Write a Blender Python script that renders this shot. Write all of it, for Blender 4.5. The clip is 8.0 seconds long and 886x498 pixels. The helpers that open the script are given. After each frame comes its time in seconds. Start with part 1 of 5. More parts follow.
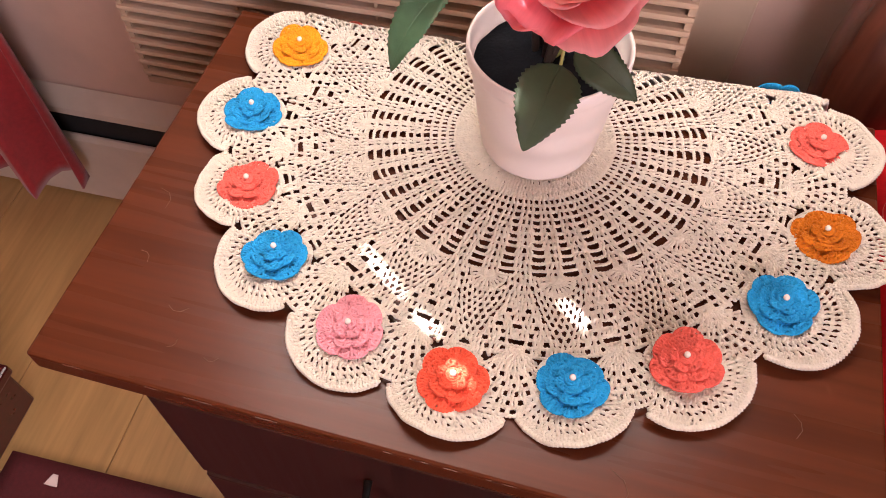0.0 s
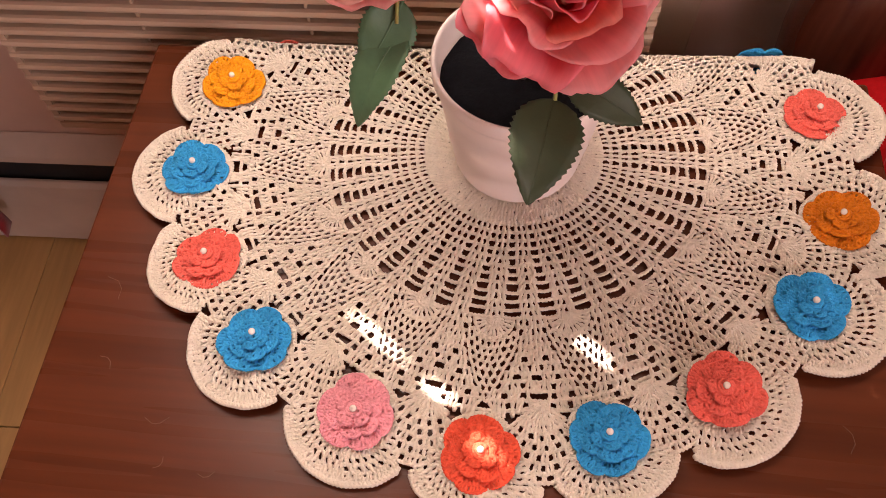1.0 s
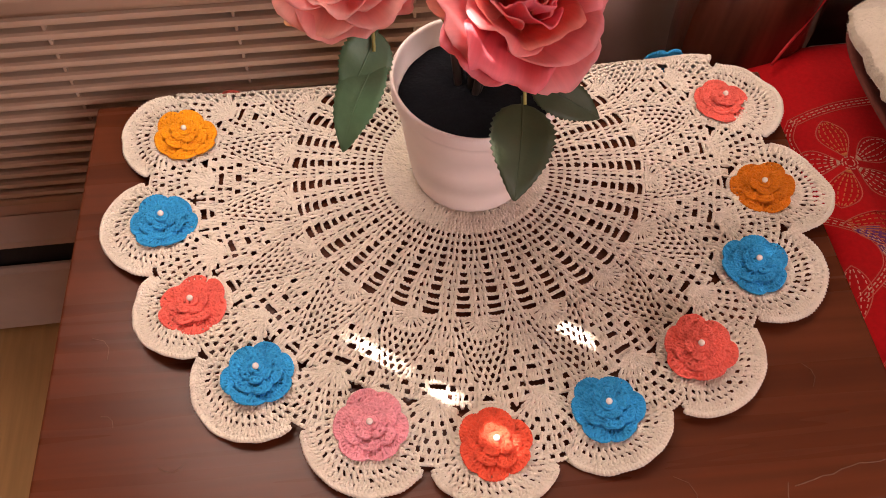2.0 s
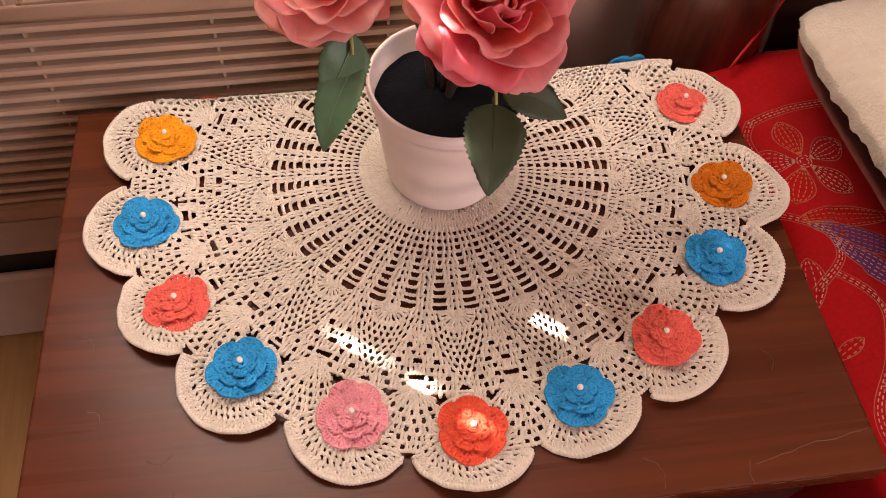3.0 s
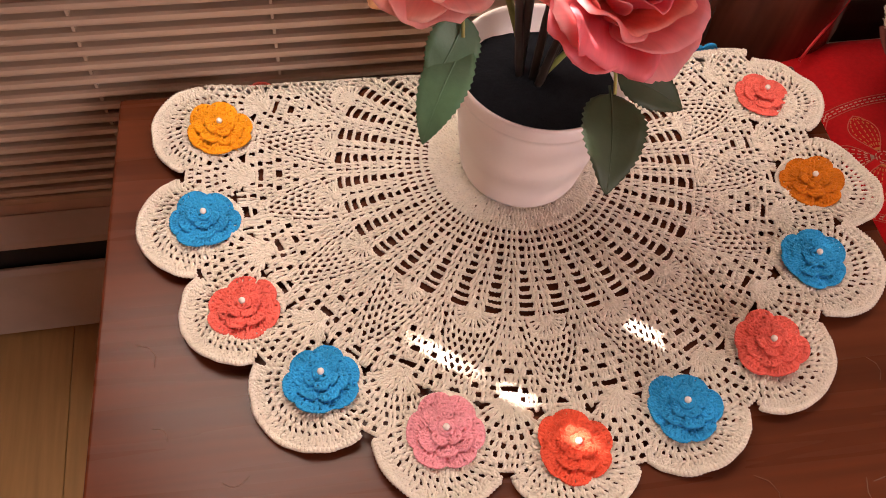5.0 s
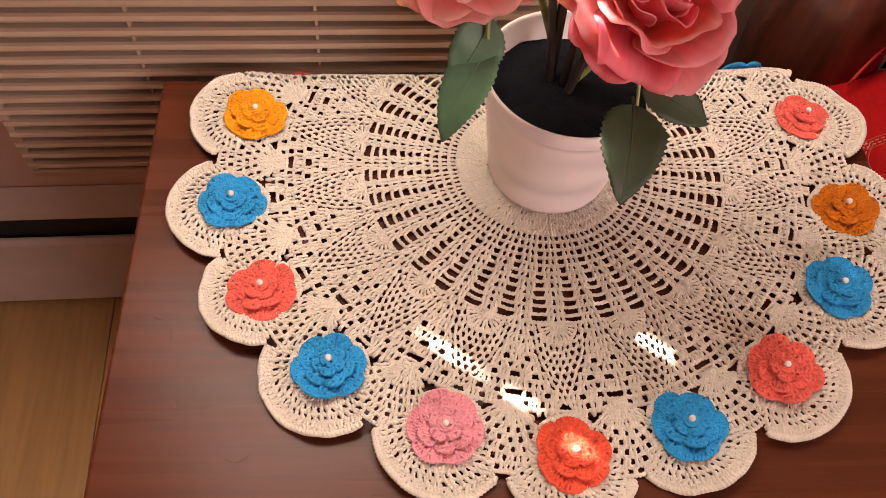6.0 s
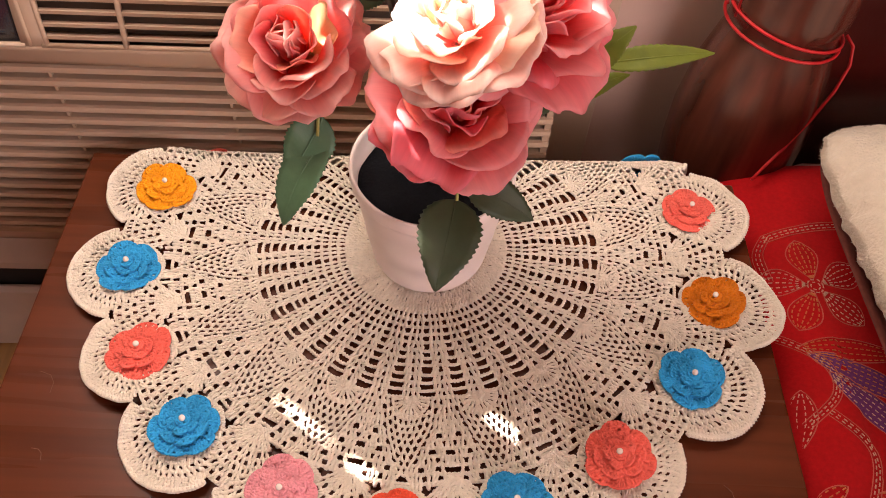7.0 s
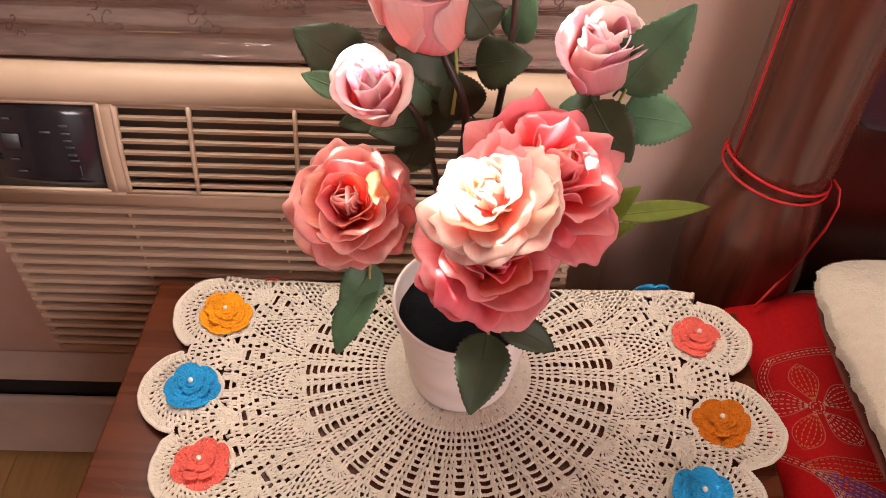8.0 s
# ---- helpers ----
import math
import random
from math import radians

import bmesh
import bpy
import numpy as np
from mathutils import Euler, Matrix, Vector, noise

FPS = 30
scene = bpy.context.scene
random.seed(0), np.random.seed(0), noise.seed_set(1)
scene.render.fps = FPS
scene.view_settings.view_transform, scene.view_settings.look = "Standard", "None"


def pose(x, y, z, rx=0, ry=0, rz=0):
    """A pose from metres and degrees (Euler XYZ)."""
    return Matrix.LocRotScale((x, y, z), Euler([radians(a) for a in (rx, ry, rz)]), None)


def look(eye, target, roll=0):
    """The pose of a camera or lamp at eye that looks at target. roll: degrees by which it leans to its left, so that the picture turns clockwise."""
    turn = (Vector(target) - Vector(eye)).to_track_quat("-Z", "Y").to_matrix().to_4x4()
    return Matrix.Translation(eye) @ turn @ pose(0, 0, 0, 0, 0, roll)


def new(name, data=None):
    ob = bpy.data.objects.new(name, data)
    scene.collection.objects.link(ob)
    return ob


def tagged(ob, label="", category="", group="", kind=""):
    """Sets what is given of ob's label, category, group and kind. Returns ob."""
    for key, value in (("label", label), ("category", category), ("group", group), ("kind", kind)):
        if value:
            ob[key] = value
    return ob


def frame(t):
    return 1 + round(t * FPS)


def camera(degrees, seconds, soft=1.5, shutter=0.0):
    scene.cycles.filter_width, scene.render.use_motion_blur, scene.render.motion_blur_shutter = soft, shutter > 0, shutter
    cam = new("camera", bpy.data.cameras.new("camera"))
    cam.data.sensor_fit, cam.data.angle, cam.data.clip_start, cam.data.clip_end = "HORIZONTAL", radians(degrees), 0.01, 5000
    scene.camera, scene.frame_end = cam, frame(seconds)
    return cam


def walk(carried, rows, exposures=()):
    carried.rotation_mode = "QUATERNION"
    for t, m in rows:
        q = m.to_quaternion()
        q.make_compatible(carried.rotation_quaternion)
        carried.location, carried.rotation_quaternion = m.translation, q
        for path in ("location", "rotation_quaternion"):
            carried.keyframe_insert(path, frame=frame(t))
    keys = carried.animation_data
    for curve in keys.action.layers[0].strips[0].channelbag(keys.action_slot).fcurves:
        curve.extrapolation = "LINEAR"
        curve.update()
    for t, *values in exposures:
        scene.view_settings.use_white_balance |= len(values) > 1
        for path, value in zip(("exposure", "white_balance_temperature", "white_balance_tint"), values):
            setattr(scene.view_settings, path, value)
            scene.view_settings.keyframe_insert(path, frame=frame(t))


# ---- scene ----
cam = camera(58.3, 8.0, soft=0.95)
PATH = [
    (0, (0.0320, -0.4510, 1.0980), (-0.2345, 0.6355, -0.5600), -0.4),
    (0.3, (0.0374, -0.4133, 1.1040), (-0.2270, 0.6119, -0.5930), -2.0),
    (0.5, (0.0310, -0.4038, 1.0950), (-0.1983, 0.5900, -0.6260), -2.5),
    (1, (-0.0182, -0.3586, 1.0900), (-0.1217, 0.6131, -0.6550), -2.9),
    (1.5, (-0.0651, -0.3716, 1.0970), (0.0067, 0.6609, -0.6150), 0.2),
    (2.8, (-0.0889, -0.4141, 1.1170), (0.1566, 0.6553, -0.5550), 4.4),
    (3, (-0.0899, -0.4141, 1.1190), (0.1679, 0.6595, -0.5490), 4.8),
    (3.5, (-0.0901, -0.4171, 1.1200), (0.1967, 0.6707, -0.5340), 5.4),
    (4, (-0.0949, -0.4137, 1.1190), (0.2224, 0.6650, -0.5350), 6.2),
    (4.5, (-0.1171, -0.4013, 1.1110), (0.2141, 0.6606, -0.5520), 7.1),
    (5, (-0.1613, -0.3714, 1.0820), (0.1606, 0.6700, -0.5950), 8.1),
    (5.2, (-0.1811, -0.3671, 1.0770), (0.1306, 0.6710, -0.6040), 8.4),
    (6.3, (-0.1039, -0.3831, 1.0980), (0.0600, 0.6956, -0.5790), 6.6),
    (6.5, (-0.0701, -0.3863, 1.1050), (0.0646, 0.7193, -0.5570), 5.9),
    (6.7, (-0.0266, -0.3951, 1.1030), (0.0467, 0.7686, -0.5220), 3.9),
    (7, (-0.0095, -0.3942, 1.1320), (0.0634, 0.7946, -0.4750), 4.0),
    (7.5, (-0.0026, -0.4117, 1.1690), (0.0335, 0.8747, -0.3620), 2.9),
    (8, (-0.0226, -0.4274, 1.2040), (-0.0050, 0.9603, -0.2360), 2.1),
]
walk(cam, [(t, look(eye, target, roll)) for t, eye, target, roll in PATH],
     [(0.0, 4.30, 6200, 16), (0.3, 4.08, 6700, 19), (1.0, 3.85, 6950, 22), (1.6, 3.76, 6900, 21), (3.0, 3.80, 6800, 20), (4.5, 3.80, 6700, 16), (6.5, 3.90, 6900, 18),
      (7.5, 3.84, 6650, 15), (8.0, 3.81, 6550, 13)])

# ---- light ----
SUN_WAY = Vector((0.76, -0.65, -1.50)).normalized()
world = bpy.data.worlds.new("world")
scene.world = world
world.use_nodes = True
wn = world.node_tree.nodes
sky = wn.new("ShaderNodeTexSky")
sky.sky_type, sky.sun_disc = "NISHITA", False
sky.sun_elevation, sky.sun_rotation = math.asin(-SUN_WAY.z), math.atan2(-SUN_WAY.x, -SUN_WAY.y)
world.node_tree.links.new(sky.outputs[0], wn["Background"].inputs[0])
wn["Background"].inputs[1].default_value = 0.05


def lamp(name, kind, m, energy, colour, **more):
    data = bpy.data.lights.new(name, kind)
    data.energy, data.color = energy, colour
    if kind == "AREA":
        data.shape, data.size, data.size_y = "RECTANGLE", more["size"], more["size_y"]
    else:
        data.angle = radians(more["angle"])
    ob = new(name, data)
    ob.matrix_world = m
    return ob


lamp("sun", "SUN", look((0, 0, 5), Vector((0, 0, 5)) + SUN_WAY), 5.0, (1.0, 0.93, 0.82), angle=0.55)
# area lamp inside the room stands in for sky light over the air conditioner
lamp("window_light", "AREA", look((-0.08, 0.21, 1.34), (0.16, -0.5, 0.6)), 0.94, (1.0, 0.89, 0.76), size=0.75, size_y=0.50)
# fill lamp added out of view to brighten the fronts and right side
lamp("room_fill_light", "AREA", look((1.50, -2.36, 1.75), (0.15, 0.0, 0.7)), 3.2, (1.0, 0.80, 0.70), size=1.4, size_y=1.2)


# ---- materials ----
def mat(name, base, rough=0.5, var=0.15, scale=40.0, bump=0.0, bscale=300.0, depth=0.001, metal=0.0, coat=0.0,
        sheen=0.0, big=6.0, stretch=(1, 1, 1), spec=0.5, through_light=0.0, tint=None, island=0.0, rvar=0.08):
    """A surface with colour that varies at two scales, uneven gloss and fine relief."""
    m = bpy.data.materials.new(name)
    m.use_nodes = True
    nt = m.node_tree
    n, l = nt.nodes, nt.links
    bsdf = n["Principled BSDF"]
    tc, mp = n.new("ShaderNodeTexCoord"), n.new("ShaderNodeMapping")
    mp.inputs["Scale"].default_value = stretch
    l.new(tc.outputs["Object"], mp.inputs[0])
    fine, wide = n.new("ShaderNodeTexNoise"), n.new("ShaderNodeTexNoise")
    fine.inputs["Scale"].default_value, wide.inputs["Scale"].default_value = scale, big
    fine.inputs["Detail"].default_value = 6
    for t in (fine, wide):
        l.new(mp.outputs[0], t.inputs["Vector"])
    add = n.new("ShaderNodeMath")
    add.operation = "ADD"
    l.new(fine.outputs[0], add.inputs[0])
    l.new(wide.outputs[0], add.inputs[1])
    top = add
    if island:
        geo, mul, more = n.new("ShaderNodeNewGeometry"), n.new("ShaderNodeMath"), n.new("ShaderNodeMath")
        mul.operation, more.operation = "MULTIPLY", "ADD"
        mul.inputs[1].default_value = island
        l.new(geo.outputs["Random Per Island"], mul.inputs[0])
        l.new(mul.outputs[0], more.inputs[0])
        l.new(add.outputs[0], more.inputs[1])
        top = more
    ramp = n.new("ShaderNodeMapRange")
    ramp.inputs[1].default_value, ramp.inputs[2].default_value = 0.6, 1.4 + island
    l.new(top.outputs[0], ramp.inputs[0])
    mix = n.new("ShaderNodeMix")
    mix.data_type = "RGBA"
    lo = tint or [c * (1 - var) for c in base]
    mix.inputs[6].default_value = (*lo, 1)
    mix.inputs[7].default_value = (*[min(1, c * (1 + var)) for c in base], 1)
    l.new(ramp.outputs[0], mix.inputs[0])
    l.new(mix.outputs[2], bsdf.inputs["Base Color"])
    rr = n.new("ShaderNodeMapRange")
    rr.inputs[3].default_value, rr.inputs[4].default_value = max(0.02, rough - rvar), min(1, rough + rvar)
    l.new(wide.outputs[0], rr.inputs[0])
    l.new(rr.outputs[0], bsdf.inputs["Roughness"])
    bsdf.inputs["Metallic"].default_value = metal
    bsdf.inputs["Coat Weight"].default_value = coat
    bsdf.inputs["Coat Roughness"].default_value = 0.2
    bsdf.inputs["Sheen Weight"].default_value = sheen
    bsdf.inputs["Specular IOR Level"].default_value = spec
    if bump:
        tex, bp = n.new("ShaderNodeTexNoise"), n.new("ShaderNodeBump")
        tex.inputs["Scale"].default_value, tex.inputs["Detail"].default_value = bscale, 4
        bp.inputs["Strength"].default_value, bp.inputs["Distance"].default_value = bump, depth
        l.new(mp.outputs[0], tex.inputs["Vector"])
        l.new(tex.outputs[0], bp.inputs["Height"])
        l.new(bp.outputs[0], bsdf.inputs["Normal"])
    if through_light:
        tr, sh = n.new("ShaderNodeBsdfTranslucent"), n.new("ShaderNodeMixShader")
        l.new(mix.outputs[2], tr.inputs[0])
        sh.inputs[0].default_value = through_light
        l.new(bsdf.outputs[0], sh.inputs[1])
        l.new(tr.outputs[0], sh.inputs[2])
        l.new(sh.outputs[0], n["Material Output"].inputs[0])
    return m


M_WALL = mat("painted_wall", (0.60, 0.42, 0.34), 0.75, 0.08, 25, 0.25, 180, 0.0006)
M_CEIL = mat("ceiling_paint", (0.75, 0.70, 0.65), 0.85, 0.05, 20, 0.2, 150)
M_TRIM = mat("beige_trim_paint", (0.55, 0.42, 0.31), 0.5, 0.08, 30, 0.15, 90)
M_HEAT = mat("heater_enamel", (0.52, 0.42, 0.35), 0.45, 0.10, 25, 0.1, 120)
# black of the drawer pulls; inside the heater slot it paints the shade
M_DARK = mat("recess_shade_and_black_metal", (0.012, 0.012, 0.014), 0.8, 0.3, 60)
M_FLOOR = mat("laminate_planks", (0.42, 0.245, 0.095), 0.42, 0.22, 9, 0.15, 60, 0.0004, stretch=(14, 1, 1), big=1.5)
M_TABLE = mat("mahogany_veneer", (0.092, 0.023, 0.009), 0.28, 0.34, 5, 0.10, 28, 0.0003, coat=0.0, stretch=(1, 22, 22), big=2.2, rvar=0.07, spec=0.18)
M_EDGE = mat("pale_edge_wood", (0.12, 0.040, 0.020), 0.45, 0.4, 60)
M_BODY = mat("dark_cabinet_wood", (0.035, 0.011, 0.009), 0.4, 0.3, 6, 0.1, 40, stretch=(20, 20, 1), coat=0.2)
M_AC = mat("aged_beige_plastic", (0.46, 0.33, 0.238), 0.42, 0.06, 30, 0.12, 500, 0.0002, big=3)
# plastic darkened so its colour carries the shade behind slats and louvres
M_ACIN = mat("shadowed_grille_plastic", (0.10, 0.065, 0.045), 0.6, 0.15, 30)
M_GLASS = mat("black_gloss_panel", (0.010, 0.012, 0.018), 0.12, 0.2, 20, coat=0.6, rvar=0.04)
M_MARK = mat("grey_print", (0.055, 0.058, 0.065), 0.5, 0.1, 40)
M_POT = mat("white_plastic_pot", (0.84, 0.745, 0.71), 0.34, 0.03, 30, 0.08, 60, 0.0004, spec=0.5)
M_FOAM = mat("black_foam", (0.006, 0.0065, 0.009), 0.95, 0.4, 150, 0.6, 350, 0.002, spec=0.12)
M_YARN = mat("ecru_cotton_yarn", (0.84, 0.745, 0.63), 0.85, 0.12, 260, 1.0, 1300, 0.0012, sheen=0.3, big=9)
M_PEARL = mat("pearl", (0.82, 0.74, 0.68), 0.2, 0.04, 60, coat=0.7)
FLOWER = {
    "blue": mat("blue_yarn", (0.020, 0.32, 0.66), 0.85, 0.26, 500, 0.8, 1500, 0.0009, sheen=0.04, spec=0.2, big=40),
    "red": mat("coral_yarn", (0.88, 0.15, 0.115), 0.85, 0.24, 500, 0.8, 1500, 0.0009, sheen=0.04, spec=0.2, big=40),
    "scarlet": mat("scarlet_yarn", (0.86, 0.11, 0.055), 0.85, 0.24, 500, 0.8, 1500, 0.0009, sheen=0.04, spec=0.2, big=40),
    "orange": mat("orange_yarn", (0.90, 0.33, 0.010), 0.85, 0.24, 500, 0.8, 1500, 0.0009, sheen=0.04, spec=0.2, big=40),
    "ochre": mat("ochre_yarn", (0.62, 0.175, 0.008), 0.85, 0.24, 500, 0.8, 1500, 0.0009, sheen=0.04, spec=0.2, big=40),
    "pink": mat("pink_yarn", (0.82, 0.33, 0.38), 0.85, 0.24, 500, 0.8, 1500, 0.0009, sheen=0.04, spec=0.2, big=40),
}


# ---- mesh helpers ----
class Shape:
    """Collects vertices and faces of one mesh."""

    def __init__(self):
        self.v, self.f, self.uv = [], [], []

    def box(self, lo, hi, m=None):
        b = len(self.v)
        for z in (lo[2], hi[2]):
            for x, y in ((lo[0], lo[1]), (hi[0], lo[1]), (hi[0], hi[1]), (lo[0], hi[1])):
                p = Vector((x, y, z))
                self.v.append(tuple(m @ p if m else p))
        for q in ((3, 2, 1, 0), (4, 5, 6, 7), (0, 1, 5, 4), (1, 2, 6, 5), (2, 3, 7, 6), (3, 0, 4, 7)):
            self.f.append(tuple(b + i for i in q))
        return self

    def tube(self, pts, radius, sides=6, closed=False, up=(0, 0, 1)):
        """A round strand along pts; radius may be one number or one for each point."""
        p = np.asarray(pts, float)
        n = len(p)
        r = np.broadcast_to(np.asarray(radius, float), (n,))
        if closed:
            t = np.roll(p, -1, 0) - np.roll(p, 1, 0)
        else:
            t = np.gradient(p, axis=0)
        t /= np.linalg.norm(t, axis=1)[:, None] + 1e-12
        u = np.cross(t, np.asarray(up, float))
        bad = np.linalg.norm(u, axis=1) < 0.05
        u[bad] = np.cross(t[bad], (1.0, 0.3, 0.0))
        u /= np.linalg.norm(u, axis=1)[:, None]
        w = np.cross(u, t)
        a = np.arange(sides) * 2 * np.pi / sides
        ring = p[:, None] + r[:, None, None] * (np.cos(a)[None, :, None] * u[:, None] + np.sin(a)[None, :, None] * w[:, None])
        b = len(self.v)
        self.v.extend(map(tuple, ring.reshape(-1, 3)))
        for i in range(n if closed else n - 1):
            j = (i + 1) % n
            for k in range(sides):
                k2 = (k + 1) % sides
                self.f.append((b + i * sides + k, b + i * sides + k2, b + j * sides + k2, b + j * sides + k))
        if not closed:
            self.f.append(tuple(b + k for k in range(sides))[::-1])
            self.f.append(tuple(b + (n - 1) * sides + k for k in range(sides)))
        return self

    def lathe(self, profile, segs=48, centre=(0, 0)):
        """A turned form from (radius, height) pairs."""
        b, n = len(self.v), len(profile)
        for r, z in profile:
            for k in range(segs):
                a = 2 * math.pi * k / segs
                self.v.append((centre[0] + r * math.cos(a), centre[1] + r * math.sin(a), z))
        for i in range(n - 1):
            for k in range(segs):
                k2 = (k + 1) % segs
                self.f.append((b + i * segs + k, b + i * segs + k2, b + (i + 1) * segs + k2, b + (i + 1) * segs + k))
        return self

    def extrude(self, outline, x0, x1, cap=True):
        """A bar along x with an outline of (y, z) pairs."""
        b, n = len(self.v), len(outline)
        for x in (x0, x1):
            self.v.extend((x, y, z) for y, z in outline)
        for i in range(n):
            j = (i + 1) % n
            self.f.append((b + i, b + j, b + n + j, b + n + i))
        if cap:
            self.f.append(tuple(b + i for i in range(n))[::-1])
            self.f.append(tuple(b + n + i for i in range(n)))
        return self

    def sheet(self, grid, thick=0.0):
        """A curved sheet from rows of points, doubled to a thickness."""
        g = np.asarray(grid, float)
        a, c = g.shape[:2]
        b = len(self.v)
        if thick:
            du, dv = np.gradient(g, axis=0), np.gradient(g, axis=1)
            nn = np.cross(du, dv)
            nn /= np.linalg.norm(nn, axis=2)[:, :, None] + 1e-9
            layers = (g + nn * thick / 2, g - nn * thick / 2)
        else:
            layers = (g,)
        for lay in layers:
            self.v.extend(map(tuple, lay.reshape(-1, 3)))
            self.uv.extend((j / (c - 1), i / (a - 1)) for i in range(a) for j in range(c))
        for s in range(len(layers)):
            o = b + s * a * c
            for i in range(a - 1):
                for j in range(c - 1):
                    q = (o + i * c + j, o + i * c + j + 1, o + (i + 1) * c + j + 1, o + (i + 1) * c + j)
                    self.f.append(q if s == 0 else q[::-1])
        if thick:
            rim = [i * c for i in range(a)] + [(a - 1) * c + j for j in range(1, c)] + [i * c + c - 1 for i in range(a - 2, -1, -1)] + [j for j in range(c - 2, 0, -1)]
            for i in range(len(rim)):
                p, q = rim[i], rim[(i + 1) % len(rim)]
                self.f.append((b + p, b + q, b + a * c + q, b + a * c + p))
        return self

    def mesh(self, name, material, smooth=True):
        me = bpy.data.meshes.new(name)
        me.from_pydata(self.v, [], self.f)
        if len(self.uv) == len(self.v):
            lay = me.uv_layers.new(name="uv")
            idx = np.empty(len(me.loops), dtype=np.int32)
            me.loops.foreach_get("vertex_index", idx)
            lay.data.foreach_set("uv", np.asarray(self.uv, dtype=np.float32)[idx].ravel())
        me.materials.append(material)
        if smooth:
            me.polygons.foreach_set("use_smooth", [True] * len(me.polygons))
        me.update()
        return me


def fix_normals(me, bevel=0.0, segs=2):
    bm = bmesh.new()
    bm.from_mesh(me)
    if bevel:
        bmesh.ops.bevel(bm, geom=[e for e in bm.edges if len(e.link_faces) == 2 and e.calc_face_angle(0) > 0.6], offset=bevel, segments=segs, profile=0.5, affect="EDGES")
    bmesh.ops.recalc_face_normals(bm, faces=bm.faces)
    bm.to_mesh(me)
    bm.free()
    return me


def part(name, shape, material, parent=None, label="", smooth=True, bevel=0.0, fix=True, m=None):
    me = shape if isinstance(shape, bpy.types.Mesh) else shape.mesh(name, material, smooth)
    if fix and not isinstance(shape, bpy.types.Mesh):
        fix_normals(me, bevel)
        if bevel:
            me.polygons.foreach_set("use_smooth", [False] * len(me.polygons))
    ob = new(name, me)
    ob.parent = parent
    if m is not None:
        ob.matrix_basis = m
    return tagged(ob, label) if label else ob


def thing(name, label, category, at=None, group=""):
    ob = new(name)
    ob.empty_display_size = 0.02
    if at is not None:
        ob.matrix_basis = at
    return tagged(ob, label, category, group)


def setting(ob, label):
    return tagged(ob, label, kind="structure")


# ---- room ----
WALL_Y, TOP = 0.255, 0.600
WX0, WX1, WZ0, WZ1 = -0.80, 0.22, 0.93, 2.20
s = Shape()
s.box((-1.9, WALL_Y, 0), (WX0, WALL_Y + 0.14, 2.5)).box((WX1, WALL_Y, 0), (2.3, WALL_Y + 0.14, 2.5))
s.box((WX0, WALL_Y, WZ1), (WX1, WALL_Y + 0.14, 2.5)).box((WX0, WALL_Y, 0), (WX1, WALL_Y + 0.14, WZ0))
setting(part("wall_north", s, M_WALL, smooth=False), "pinkish beige painted wall behind the air conditioner")
s = Shape().box((-2.04, -2.54, 0), (-1.9, WALL_Y + 0.14, 2.5))
setting(part("wall_west", s, M_WALL, smooth=False), "pinkish beige painted side wall")
s = Shape().box((2.3, -2.54, 0), (2.44, WALL_Y + 0.14, 2.5))
setting(part("wall_east", s, M_WALL, smooth=False), "pinkish beige painted side wall")
# opening added out of view behind the fill lamp
s = Shape()
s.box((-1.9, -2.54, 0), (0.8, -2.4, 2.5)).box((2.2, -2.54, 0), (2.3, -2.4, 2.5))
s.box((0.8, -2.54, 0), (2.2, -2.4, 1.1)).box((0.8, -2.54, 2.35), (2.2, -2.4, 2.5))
setting(part("wall_south", s, M_WALL, smooth=False), "painted wall with an unseen opening added for the fill lamp")
s = Shape().box((-2.04, -2.54, 2.5), (2.44, WALL_Y + 0.14, 2.6))
setting(part("ceiling", s, M_CEIL, smooth=False), "plain off-white ceiling")
s = Shape().box((-2.04, -2.54, -0.12), (2.44, WALL_Y + 0.14, -0.012))
floor = setting(part("floor", s, M_FLOOR, smooth=False), "light oak laminate floor in planks")

# unseen sheet added in the window; its gaps aim sun at chosen spots
SUNMASK_Y = 0.268
GAPS = [(-0.5885, -0.5825, 1.548, 1.566), (-0.5895, -0.5812, 1.566, 1.612), (-0.5880, -0.5820, 1.612, 1.640), (-0.5900, -0.5800, 1.658, 1.692), (-0.5870, -0.5820, 1.692, 1.710),
        (-0.604, -0.592, 1.757, 1.786), (-0.4505, -0.4445, 1.556, 1.576), (-0.4520, -0.4425, 1.576, 1.610), (-0.4500, -0.4440, 1.610, 1.634),
        (-0.438, -0.422, 1.768, 1.780), (-0.442, -0.404, 1.752, 1.768), (-0.440, -0.394, 1.738, 1.752), (-0.443, -0.390, 1.722, 1.738), (-0.438, -0.384, 1.680, 1.722),
        (-0.424, -0.390, 1.662, 1.680), (-0.410, -0.386, 1.640, 1.662), (-0.432, -0.420, 1.614, 1.636), (-0.420, -0.402, 1.480, 1.528), (-0.392, -0.374, 1.484, 1.520), (-0.400, -0.368, 1.520, 1.565),
        (-0.416, -0.386, 1.565, 1.590), (-0.350, -0.322, 1.535, 1.588), (-0.322, -0.292, 1.600, 1.638), (-0.246, -0.226, 1.505, 1.560)]
xs = sorted({WX0, WX1, *[g[0] for g in GAPS], *[g[1] for g in GAPS]})
zs = sorted({WZ0, WZ1, *[g[2] for g in GAPS], *[g[3] for g in GAPS]})
s = Shape()
